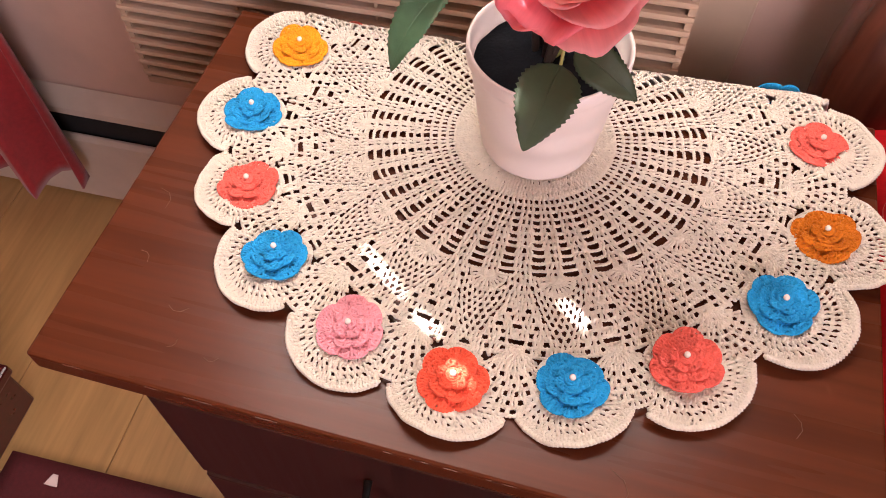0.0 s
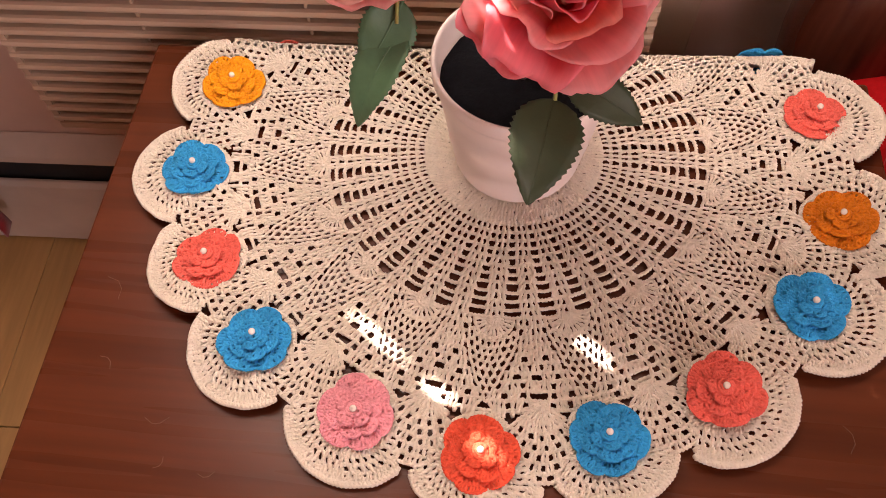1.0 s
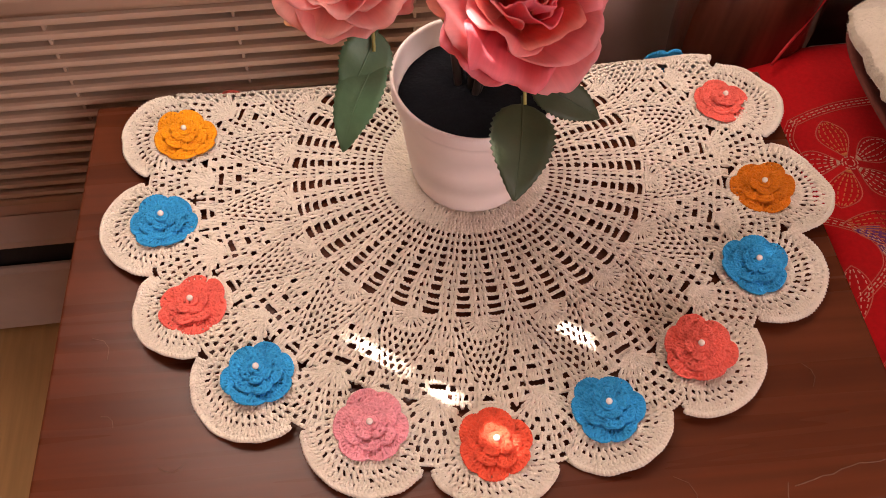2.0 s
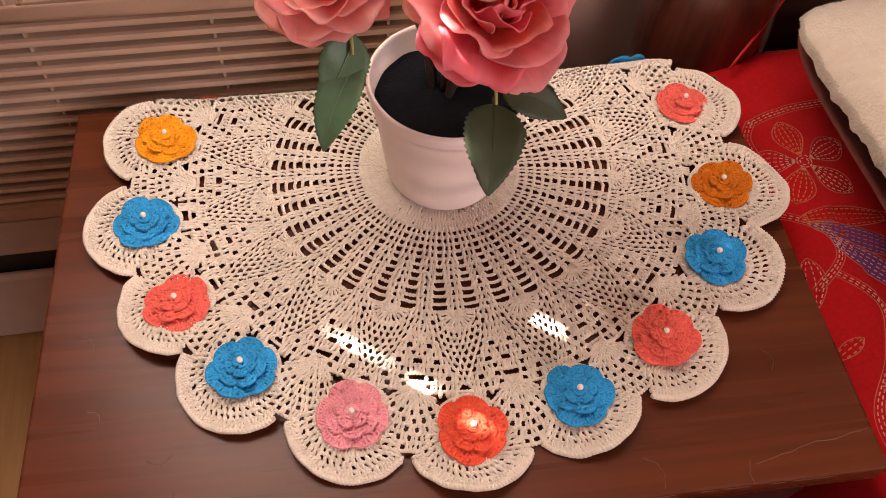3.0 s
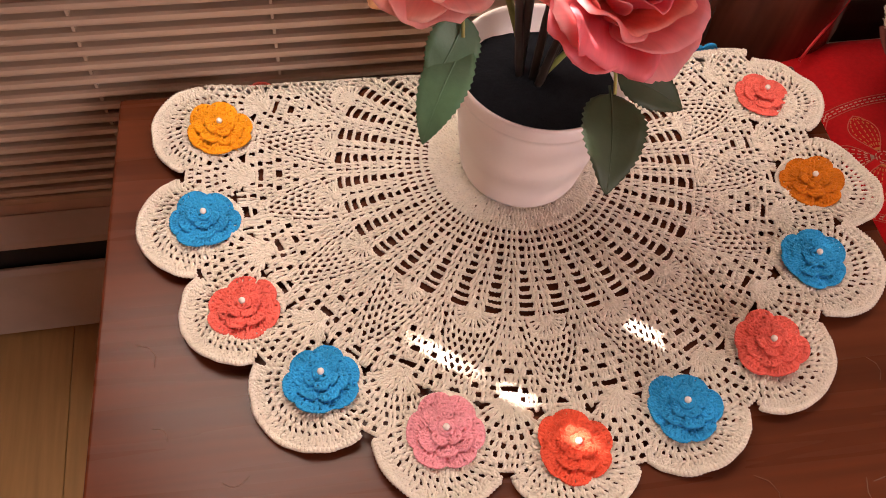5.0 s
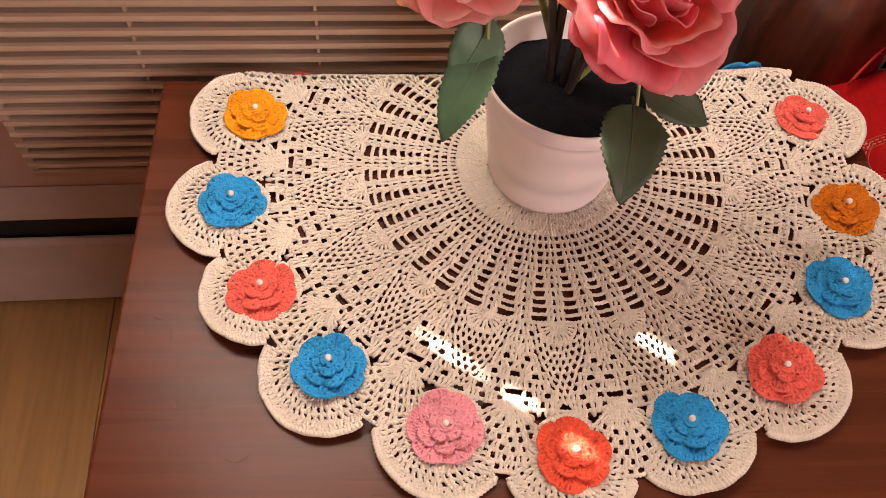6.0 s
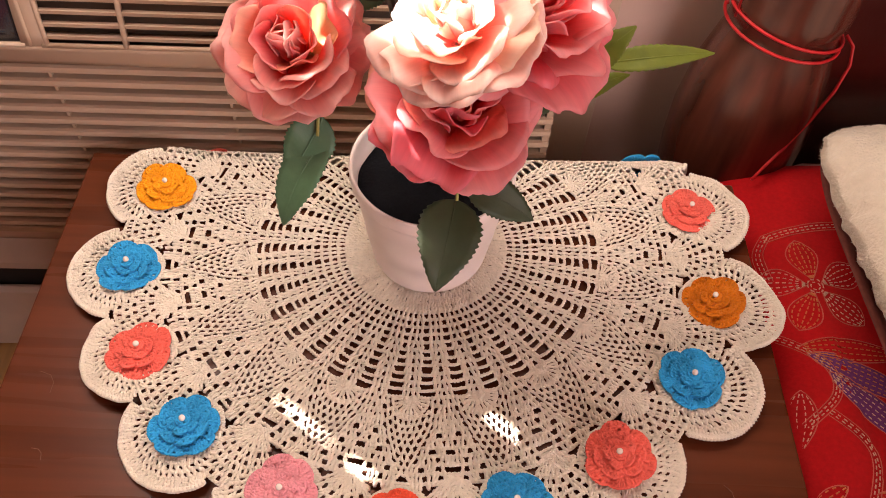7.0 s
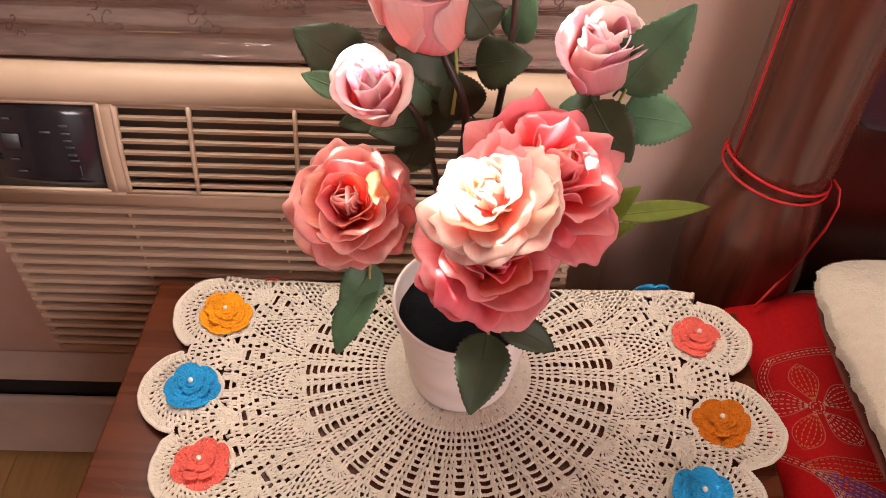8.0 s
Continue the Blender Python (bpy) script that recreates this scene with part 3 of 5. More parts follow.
for rep in range(18):
    # ladders of open bars between ribs of paired stitches
    for k in range(11):
        r0, r1 = R_MESH + PITCH_R * k, R_MESH + PITCH_R * (k + 1)
        rm = (r0 + r1) / 2
        wide = rm * math.radians(10) - hole(rm)
        n = 4 if k > 3 else 3
        for mid in (0.0, 10.0):
            base = rm * math.radians(mid)
            for j in range(n):
                f = (j - (n - 1) / 2) / n
                low, high = (f * 0.92, f * 1.12) if n == 3 else [math.copysign(q, f) for q in ((0.10, 0.235) if abs(f) < 0.2 else (0.365, 0.435))]
                s0, s1 = base + wide * low, base + wide * high
                stitch(arc_at(rep, r0 - 0.0003, s0 * r0 / rm), arc_at(rep, r1 + 0.0003, s1 * r1 / rm), 0.00132 if k > 2 else 0.00122)
        arch = rnd.uniform(0.0002, 0.0014) * min(1, k / 5)
        skew = rnd.uniform(-0.0007, 0.0007) * min(1, k / 5)
        ring(r1, -10, 10, rep, lambda a: arch * max(0.0, 1 - ((abs(a) - 5) / 3.4) ** 2) + skew * math.sin(math.radians(a) * 9))
    # pineapple: a close knob, a fan of tall stitches, then rows of loops that narrow to a point
    def knob(rho, al):
        return arc_at(rep, R_PINE + 0.0022 + rho * math.cos(al), rho * math.sin(al))
    for j in range(9):
        al = -1.9 + 3.8 * j / 8
        stitch(knob(0.0004, al), knob(0.0046, al), 0.00135, 0.0014)
    chain([knob(0.0047, al) for al in np.linspace(-1.9, 1.9, 16)])
    for j in range(12):
        al = -1.55 + 3.1 * j / 11
        stitch(knob(0.0046, al), knob(0.0128, al * 0.97), 0.00112)
    chain([knob(0.0129, al) for al in np.linspace(-1.6, 1.6, 26)])
    count = 9
    for m in range(9):
        n = count - m
        rr0, bend = 0.1530 + 0.00525 * m, 0.0085 * (1 - m / 9) ** 1.3
        half = pine_half(rr0 - bend * 0.5) - 0.0005
        row = []
        for j in range(n + 1):
            f = -1 + 2 * j / n if n else 0
            row.append((rr0 - bend * f * f, half * f + rnd.uniform(-0.0003, 0.0003)))
        for (ra, sa), (rb, sb) in zip(row, row[1:]):
            chain([arc_at(rep, ra + (rb - ra) * t + 0.0036 * math.sin(math.pi * t) ** 0.7, sa + (sb - sa) * t) for t in np.linspace(0, 1, 7)], 0.00088, 0.0006, 0.00045)
        if m:
            for ra, sa in row:
                stitch(arc_at(rep, ra - 0.0020, sa), arc_at(rep, ra + 0.0012, sa), 0.00105)
    # paired stitches on both sides of the pineapple and the close mesh between two of them
    for k in range(9):
        r0, r1 = R_PINE + 0.00645 * k, R_PINE + 0.00645 * (k + 1)
        rm = (r0 + r1) / 2
        end = rm * math.radians(10)
        for sgn in (-1, 1):
            s0 = pine_half(rm) + (0.0022 if k % 2 else 0.0012)
            n = max(2, int(round((end - s0) / 0.00285)))
            for j in range(n):
                s = s0 + (end - s0) * (j + 0.5) / n
                if (n >= 4 and j % 4 == (2 + 2 * (k % 2)) % 4 and j > 1) or (k == 8 and s > end - 0.006):
                    continue
                lean = 0.0009 if (j % 4 < 2) else -0.0009
                stitch(arc_at(rep, r0 - 0.0003, sgn * (s + lean * 0.4) * r0 / rm), arc_at(rep, r1 + 0.0003, sgn * (s - lean) * r1 / rm), 0.00138)
            a0 = math.degrees((pine_half(r1) + 0.0006) / r1)
            ring(r1, *((a0, 10.0) if sgn > 0 else (-10.0, -a0)), rep)
    # crossed threads over the open place at the pineapple's point
    for sgn in (-1, 1):
        chain([arc_at(rep, 0.1945 + 0.0085 * t, sgn * (0.0012 + 0.0050 * t)) for t in np.linspace(0, 1, 6)], 0.0009)
        chain([arc_at(rep, 0.2035, sgn * s) for s in np.linspace(0.0, 0.030, 22)])
        for j in range(9):
            s = 0.0066 + 0.0028 * j
            if j not in (3, 7):
                stitch(arc_at(rep, 0.1960, sgn * s), arc_at(rep, (RADII[rep] - 0.0245) if j < 5 else 0.2050 + 0.2 * (RADII[rep] - 0.23), sgn * (s + 0.0006)), 0.00136)
    # shell fan between two flowers
    def shell(rho, al):
        return 0.1990 + rho * math.cos(al), rho * math.sin(al)

    def put(rho, al):
        rr1, s1 = shell(rho, al)
        return flat(rr1, 20.0 * rep + 10 + math.degrees(s1 / rr1))
    for j in range(9):
        al = -1.5 + 3.0 * j / 8
        stitch(put(0.0, al), put(0.0052, al), 0.00130, 0.0012)
    for k, (q0, q1) in enumerate(((0.0050, 0.0118), (0.0118, 0.0182), (0.0182, 0.0244), (0.0244, 0.0304), (0.0304, 0.0362), (0.0362, 0.0420), (0.0420, 0.0475))):
        n = int(2.6 * q1 / 0.0026)
        for j in range(n):
            al = -1.3 + 2.6 * (j + 0.5) / n
            rm, sm = shell((q0 + q1) / 2, al)
            if abs(sm) > shell_half(rm) or (k > 1 and j % 3 == k % 3):
                continue
            stitch(put(q0 - 0.0003, al), put(q1 + 0.0003, al + rnd.uniform(-0.03, 0.03)), 0.00122)
        pts = [put(q1, al) for al in np.linspace(-1.3, 1.3, 40) if abs(shell(q1, al)[1]) <= shell_half(shell(q1, al)[0]) + 0.001]
        chain(pts)

# scallops round the flowers
for i in range(18):
    ca, cr = ANGLES[i], RADII[i]
    cx, cy = at_polar(cr, ca)
    if not kept(cx, cy - 0.03):
        continue
    lo, hi = MIDS[i - 1], MIDS[i]
    if i == 0:
        lo -= 360
    span = (hi - lo) / 2
    SQ = cr * math.radians(span) / 0.0415

    def around(rho, al):
        out = math.radians(ca)
        a = math.radians(al)
        u, v = rho * math.cos(a), rho * math.sin(a) * SQ
        if u > 0:
            u *= 1 + (REACH[i] - 1) * min(1.0, rho / 0.040)
        return (cx + u * math.cos(out) - v * math.sin(out), cy + u * math.sin(out) + v * math.cos(out))

    def free(rho, al):
        """Whether the scallop, and not the shell beside it, covers this place."""
        x, y = around(rho, al)
        r, th = math.hypot(x, y), math.degrees(math.atan2(y, x))
        side = min(abs((th - m + 180) % 360 - 180) for m in (lo, hi))
        return kept(x, y) and (r > 0.2525 or r * math.radians(side) > shell_half(r) - 0.001) and r > 0.2025

    for rho0, rho1, gap in ((0.006, 0.0135, 0), (0.0135, 0.0200, 0), (0.0200, 0.0262, 0), (0.0262, 0.0316, 1), (0.0316, 0.0372, 2), (0.0372, 0.0412, 0), (0.0412, 0.0446, 0)):
        reach = 118 if rho1 > 0.030 else 180
        nr = max(20, int(2 * math.radians(reach) * rho1 / 0.0012))
        run = []
        for j in range(nr + 1):
            al = -reach + 2 * reach * j / nr
            if free(rho1, al):
                run.append(around(rho1 + 0.0010 * noise.noise(Vector((j * 0.11, i * 5.0, rho1 * 90))), al))
            if not free(rho1, al) or j == nr:
                if rho1 > 0.044:
                    chain(run, 0.00150, 0.0008, 0.0010)
                else:
                    chain(run)
                run = []
        n = int(2 * math.radians(reach) * rho1 / (0.0047 if gap else 0.0025))
        for j in range(n):
            al = -reach + 2 * reach * (j + 0.5 + (0.5 if gap == 2 else 0)) / n
            if not free((rho0 + rho1) / 2, al):
                continue
            lean = 2.2 if gap else 0.0
            stitch(around(rho0 - 0.0003, al - lean + rnd.uniform(-1.2, 1.2)), around(rho1 + 0.0003, al + lean + rnd.uniform(-1.2, 1.2)), 0.00150 if gap else 0.00135)
lace_mesh = lace.mesh("doily", M_YARN)
doily = tagged(new("doily", lace_mesh), "ecru crocheted cotton doily with scalloped edge on the table", "doily")


def crochet_flower(colour, seed):
    """Three tiers of cupped, lobed petals worked in rounds of knotted stitches, with a small ring in the middle."""
    rr = random.Random(seed)
    s = Shape()
    for tier, (rad, z0, petals, turn) in enumerate(((0.0258, 0.0008, 6, 0.2), (0.0184, 0.0040, 6, 0.7), (0.0112, 0.0070, 5, 0.1))):
        droop, ph = rr.uniform(0.8, 1.25), rr.uniform(0, 6.28)

        def spot(u, a, h=0.0):
            lobe = abs(math.sin(petals * (a + turn) / 2 + 0.25 * math.sin(a + ph)))
            rim = 1 - (0.11, 0.20, 0.24)[tier] * u ** 3 * (1 - lobe) ** 1.8 + 0.035 * math.sin(3 * a + ph)
            z = z0 + (0.0040 * u ** 1.5 * (0.40 + 0.60 * lobe ** 0.7) - 0.0016 * max(0.0, u - 0.72) / 0.28) * droop + 0.0010 * math.sin(2 * a + ph)
            return (rad * u * rim * math.cos(a), rad * u * rim * math.sin(a), z + h)

        steps = ((0.30, 0.48, 0.66, 0.83, 1.0), (0.34, 0.58, 0.80, 1.0), (0.30, 0.66, 1.0))[tier]
        for u0, u1 in zip(steps, steps[1:]):
            n = max(10, int(2 * math.pi * rad * (u0 * 0.35 + u1 * 0.65) / 0.00225))
            for i in range(n):
                a = 2 * math.pi * (i + rr.uniform(-0.2, 0.2)) / n
                tw = rr.uniform(-0.5, 0.5) * 2 * math.pi / n
                g = 0.00122 * rr.uniform(0.88, 1.18)
                h = rr.uniform(-0.0005, 0.0006)
                s.tube([spot(u0 + (u1 - u0) * t, a + tw * t, h + 0.0007 * math.sin(math.pi * t)) for t in (-0.05, 0.3, 0.7, 1.05)], [g * 0.75, g * 0.95, g * 1.22, g * 0.85], 6)
            n2 = int(2 * math.pi * rad * u1 / 0.00085)
            for side in (0.0, math.pi):
                s.tube([spot(u1 + 0.00065 / rad * math.cos(i * 1.15 + side), 2 * math.pi * i / n2, 0.0008 + 0.0005 * math.sin(i * 1.15 + side)) for i in range(n2)], [0.00092 * rr.uniform(0.85, 1.2) for i in range(n2)], 5, closed=True)
        s.sheet([[spot(u, a, -0.0012) for a in np.linspace(0, 2 * math.pi, 49)] for u in np.linspace(0.05, 0.97, 9)])
    for k in range(2):
        n2 = 22
        s.tube([(0.0048 * (1 - 0.35 * k) * math.cos(a), 0.0048 * (1 - 0.35 * k) * math.sin(a), 0.0108 + 0.0010 * k) for a in np.linspace(0.4 + k, 6.3 + k, n2)], [0.0013 * (1.0 + 0.25 * math.sin(i * 2.1)) for i in range(n2)], 6)
    s.lathe([(0.0, 0.0), (0.0200, 0.0004), (0.0190, 0.0016), (0.010, 0.0058), (0.005, 0.0098), (0.0, 0.0108)], 24)
    s.uv = []
    return s.mesh("crochet_flower", FLOWER[colour])


pearl = Shape().lathe([(0.00255 * math.sin(a), 0.0136 - 0.00255 * math.cos(a)) for a in np.linspace(0.02, math.pi - 0.02, 9)], 12).mesh("pearl", M_PEARL)
NAMES = {"blue": "sky-blue crocheted flower", "red": "coral-red crocheted flower", "scarlet": "bright scarlet crocheted flower", "orange": "bright orange crocheted flower", "ochre": "dark orange crocheted flower", "pink": "pale pink crocheted flower"}
for i in range(18):
    x, y = at_polar(RADII[i], ANGLES[i])
    if y > FOLD_Y + 0.055:
        continue
    p = Vector(drape((x, y, 0.0016)))
    e = 0.012
    px, py = Vector(drape((x + e, y, 0.0016))) - Vector(drape((x - e, y, 0.0016))), Vector(drape((x, y + e, 0.0016))) - Vector(drape((x, y - e, 0.0016)))
    nz = px.cross(py).normalized()
    q = Vector((0, 0, 1)).rotation_difference(nz)
    m = Matrix.Translation(p) @ q.to_matrix().to_4x4() @ pose(0, 0, 0, 0, 0, 37 * i) @ Matrix.Diagonal((0.90, 0.90, 0.95, 1))
    fl = part("crochet_flower", crochet_flower(COLOURS[i], 50 + i), None, doily, NAMES[COLOURS[i]], m=m)
    part("pearl", pearl, None, fl, "white pearl bead")

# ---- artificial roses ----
# camera's place at 8 s; leaves are turned to face it
CAMERA_SIDE = Vector((-0.02, -0.43, 1.20))


def petal_mat(name, root, mid, rim, streak, through_light=0.36):
    """Dyed cloth: colour runs from the root to the rim, with pale streaks along the petal."""
    m = bpy.data.materials.new(name)
    m.use_nodes = True
    n, l = m.node_tree.nodes, m.node_tree.links
    bsdf = n["Principled BSDF"]
    uv, sep = n.new("ShaderNodeUVMap"), n.new("ShaderNodeSeparateXYZ")
    l.new(uv.outputs[0], sep.inputs[0])
    info, tex = n.new("ShaderNodeObjectInfo"), n.new("ShaderNodeTexNoise")
    tc = n.new("ShaderNodeTexCoord")
    tex.inputs["Scale"].default_value, tex.inputs["Detail"].default_value = 55, 3
    l.new(tc.outputs["Object"], tex.inputs["Vector"])
    a = n.new("ShaderNodeMath")
    a.operation = "MULTIPLY_ADD"
    a.inputs[1].default_value, a.inputs[2].default_value = 0.42, -0.21
    l.new(tex.outputs[0], a.inputs[0])
    b = n.new("ShaderNodeMath")
    l.new(sep.outputs[1], b.inputs[0])
    l.new(a.outputs[0], b.inputs[1])
    ramp = n.new("ShaderNodeValToRGB")
    ramp.color_ramp.elements[0].position, ramp.color_ramp.elements[0].color = 0.08, (*root, 1)
    ramp.color_ramp.elements[1].position, ramp.color_ramp.elements[1].color = 0.98, (*rim, 1)
    e = ramp.color_ramp.elements.new(0.42)
    e.color = (*mid, 1)
    l.new(b.outputs[0], ramp.inputs[0])
    mix = n.new("ShaderNodeMix")
    mix.data_type = "RGBA"
    mr = n.new("ShaderNodeMapRange")
    mr.inputs[1].default_value, mr.inputs[2].default_value, mr.inputs[4].default_value = 0.80, 1.0, 0.75
    l.new(info.outputs["Random"], mr.inputs[0])
    l.new(mr.outputs[0], mix.inputs[0])
    l.new(ramp.outputs[0], mix.inputs[6])
    mix.inputs[7].default_value = (*streak, 1)
    # some petals are dyed deeper, and all have fine streaks along them
    mul, fr = n.new("ShaderNodeMath"), n.new("ShaderNodeMath")
    mul.operation, fr.operation = "MULTIPLY", "FRACT"
    mul.inputs[1].default_value = 7.31
    l.new(info.outputs["Random"], mul.inputs[0])
    l.new(mul.outputs[0], fr.inputs[0])
    deep, dr = n.new("ShaderNodeMix"), n.new("ShaderNodeMapRange")
    deep.data_type = "RGBA"
    dr.inputs[1].default_value, dr.inputs[2].default_value, dr.inputs[4].default_value = 0.45, 1.0, 0.55
    l.new(fr.outputs[0], dr.inputs[0])
    l.new(dr.outputs[0], deep.inputs[0])
    l.new(mix.outputs[2], deep.inputs[6])
    deep.inputs[7].default_value = (mid[0], mid[1] * 0.75, mid[2] * 1.30, 1)
    mp, vein = n.new("ShaderNodeMapping"), n.new("ShaderNodeTexNoise")
    mp.inputs["Scale"].default_value = (26, 1.6, 1)
    vein.inputs["Scale"].default_value, vein.inputs["Detail"].default_value = 1.0, 3
    l.new(uv.outputs[0], mp.inputs[0])
    l.new(mp.outputs[0], vein.inputs["Vector"])
    mix, vr = n.new("ShaderNodeMix"), n.new("ShaderNodeMapRange")
    mix.data_type, mix.blend_type = "RGBA", "MULTIPLY"
    vr.inputs[1].default_value, vr.inputs[2].default_value, vr.inputs[3].default_value, vr.inputs[4].default_value = 0.3, 0.7, 0.90, 1.0
    l.new(vein.outputs[0], vr.inputs[0])
    mix.inputs[0].default_value = 1.0
    l.new(deep.outputs[2], mix.inputs[6])
    l.new(vr.outputs[0], mix.inputs[7])
    l.new(mix.outputs[2], bsdf.inputs["Base Color"])
    bsdf.inputs["Roughness"].default_value, bsdf.inputs["Sheen Weight"].default_value = 0.50, 0.06
    bsdf.inputs["Specular IOR Level"].default_value = 0.3
    fine, bp = n.new("ShaderNodeTexNoise"), n.new("ShaderNodeBump")
    fine.inputs["Scale"].default_value = 700
    bp.inputs["Strength"].default_value, bp.inputs["Distance"].default_value = 0.25, 0.0004
    l.new(tc.outputs["Object"], fine.inputs["Vector"])
    l.new(fine.outputs[0], bp.inputs["Height"])
    l.new(bp.outputs[0], bsdf.inputs["Normal"])
    tr, sh = n.new("ShaderNodeBsdfTranslucent"), n.new("ShaderNodeMixShader")
    l.new(mix.outputs[2], tr.inputs[0])
    sh.inputs[0].default_value = through_light
    l.new(bsdf.outputs[0], sh.inputs[1])
    l.new(tr.outputs[0], sh.inputs[2])
    l.new(sh.outputs[0], n["Material Output"].inputs[0])
    return m


M_PETAL = petal_mat("coral_petal_cloth", (0.97, 0.36, 0.24), (0.98, 0.22, 0.19), (0.98, 0.60, 0.55), (0.97, 0.70, 0.32), 0.58)
M_PETAL2 = petal_mat("rose_petal_cloth", (0.98, 0.30, 0.22), (0.98, 0.19, 0.20), (0.98, 0.50, 0.51), (0.97, 0.66, 0.30), 0.58)
# coral lightened so the colour itself carries the glare of the sun
M_SUNLIT = petal_mat("sunlit_petal_cloth", (0.98, 0.46, 0.32), (0.98, 0.44, 0.36), (0.98, 0.78, 0.71), (0.97, 0.80, 0.50), 0.55)
# pale pink buds; rims whitened further to carry the sun on them
M_BUD = petal_mat("sun_paled_pink_cloth", (0.94, 0.26, 0.22), (0.96, 0.52, 0.48), (0.97, 0.85, 0.84), (0.97, 0.82, 0.78), 0.58)
M_LEAF = mat("dark_green_leaf_cloth", (0.034, 0.054, 0.023), 0.55, 0.25, 90, 0.4, 400, 0.0005, through_light=0.10)
M_LEAF2 = mat("blue_green_leaf_cloth", (0.095, 0.200, 0.105), 0.5, 0.25, 90, 0.4, 400, 0.0005, through_light=0.15)
# yellow-green puts sun shining through the leaf into its colour
M_BACKLIT = mat("backlit_leaf_cloth", (0.22, 0.27, 0.035), 0.5, 0.25, 90, 0.4, 400, 0.0005, through_light=0.45)
M_STEM = mat("dark_stem_plastic", (0.040, 0.026, 0.020), 0.45, 0.3, 80, 0.2, 300)
M_STEM2 = mat("green_stem_plastic", (0.32, 0.34, 0.09), 0.45, 0.2, 80, 0.2, 300)


def petal(R, root, length, end, width, lip, rr, rise=0.0, knee=0.45, wave=1.0):
    """One petal about the z axis, facing +x: it leaves the middle flat, turns up and curls at the lip; its rim is frilled."""
    nv, nu, fine = 15, 25, 48
    ph, ph2, ph3, fr = rr.uniform(0, 6.28), rr.uniform(0, 6.28), rr.uniform(0, 6.28), rr.uniform(2.4, 3.8)
    notch, off = rr.uniform(0.0, 0.06), rr.uniform(-0.3, 0.3)
    rho, z, mid = root * R, rise * R, []
    dv = length * R / fine
    for i in range(fine + 10):
        v = i / fine
        k = min(1, v / knee)
        k = k * k * (3 - 2 * k)
        tilt = math.radians(78 + (end - 78) * k + (lip * ((min(v, 1.05) - 0.68) / 0.32) ** 1.4 if v > 0.68 else 0))
        mid.append((rho, z, tilt))
        rho += dv * math.sin(tilt)
        z += dv * math.cos(tilt)
    rows = []
    for i in range(nv):
        row = []
        for j in range(nu):
            u = 2 * j / (nu - 1) - 1
            reach = 1 - 0.04 * u * u - 0.42 * abs(u) ** 4 - notch * math.exp(-((u - off) / 0.22) ** 2) + wave * (0.022 * math.sin(fr * 1.8 * u + ph3) + 0.009 * math.sin(fr * 3.9 * u + ph))
            v = min(1.12, max(0.0, (i / (nv - 1)) * reach))
            rho, z, tilt = mid[int(v * fine)]
            w = width * R * (0.25 + 0.75 * math.sin(min(1, v * 1.2) * math.pi / 2))
            curve = max(rho, 0.26 * R) * 1.10
            ang = w * u / curve
            ruff = R * v ** 2.3 * (0.100 * math.sin(fr * u * 1.5 + ph) + 0.030 * math.sin(fr * u * 3.2 + ph2)) * (0.5 + 0.6 * abs(u)) * wave
            rad = rho + curve * (math.cos(ang) - 1) + (1 - math.cos(ang)) * 0.14 * R + ruff * math.cos(tilt)
            row.append((rad, curve * math.sin(ang), z - 0.07 * R * v * u * u - ruff * math.sin(tilt)))
        rows.append(row)
    return Shape().sheet(rows, 0.0006)


def rose(parent, at, facing, R, seed, material, layers, label, wave=1.15):
    """A cloth rose: a closed heart and tiers of frilled petals that open more and more."""
    rr = random.Random(seed)
    q = Vector((0, 0, 1)).rotation_difference(Vector(facing).normalized()).to_matrix().to_4x4()
    m = Matrix.Translation(at) @ q @ pose(0, 0, 0, 0, 0, rr.uniform(0, 360))
    core = Shape().lathe([(0.0, -0.30 * R), (0.10 * R, -0.28 * R), (0.22 * R, -0.10 * R), (0.22 * R, 0.20 * R), (0.17 * R, 0.45 * R), (0.08 * R, 0.56 * R), (0.0, 0.58 * R)], 16)
    ob = part("rose", core, material, parent, label, m=m)
    turn = 0
    for tier, (n, root, length, end, width, lip, rise) in enumerate(layers):
        turn += rr.uniform(20, 50)
        for i in range(n):
            sh = petal(R, root, length * rr.uniform(0.92, 1.08), end + rr.uniform(-8, 8), width * rr.uniform(0.88, 1.12), lip * rr.uniform(0.6, 1.3), rr, rise, (0.12, 0.20, 0.30)[tier] if tier < 3 else 0.42, wave * (0.4, 0.6, 0.9, 1.1, 1.3, 1.5, 1.6)[tier])
            part("petal", sh, material, ob, fix=False, m=pose(0, 0, rr.uniform(-0.04, 0.04) * R, rr.uniform(-6, 6), rr.uniform(-6, 6), turn + 360 * i / n + rr.uniform(-11, 11)))
    return ob


FLAT = [(3, 0.06, 0.46, -4, 0.32, -60, 0.16), (4, 0.10, 0.58, 12, 0.44, -10, 0.08), (5, 0.13, 0.74, 34, 0.58, 30, 0.0), (5, 0.15, 0.90, 54, 0.72, 40, -0.06), (6, 0.17, 1.04, 68, 0.82, 36, -0.10), (6, 0.18, 1.14, 80, 0.90, 25, -0.14)]
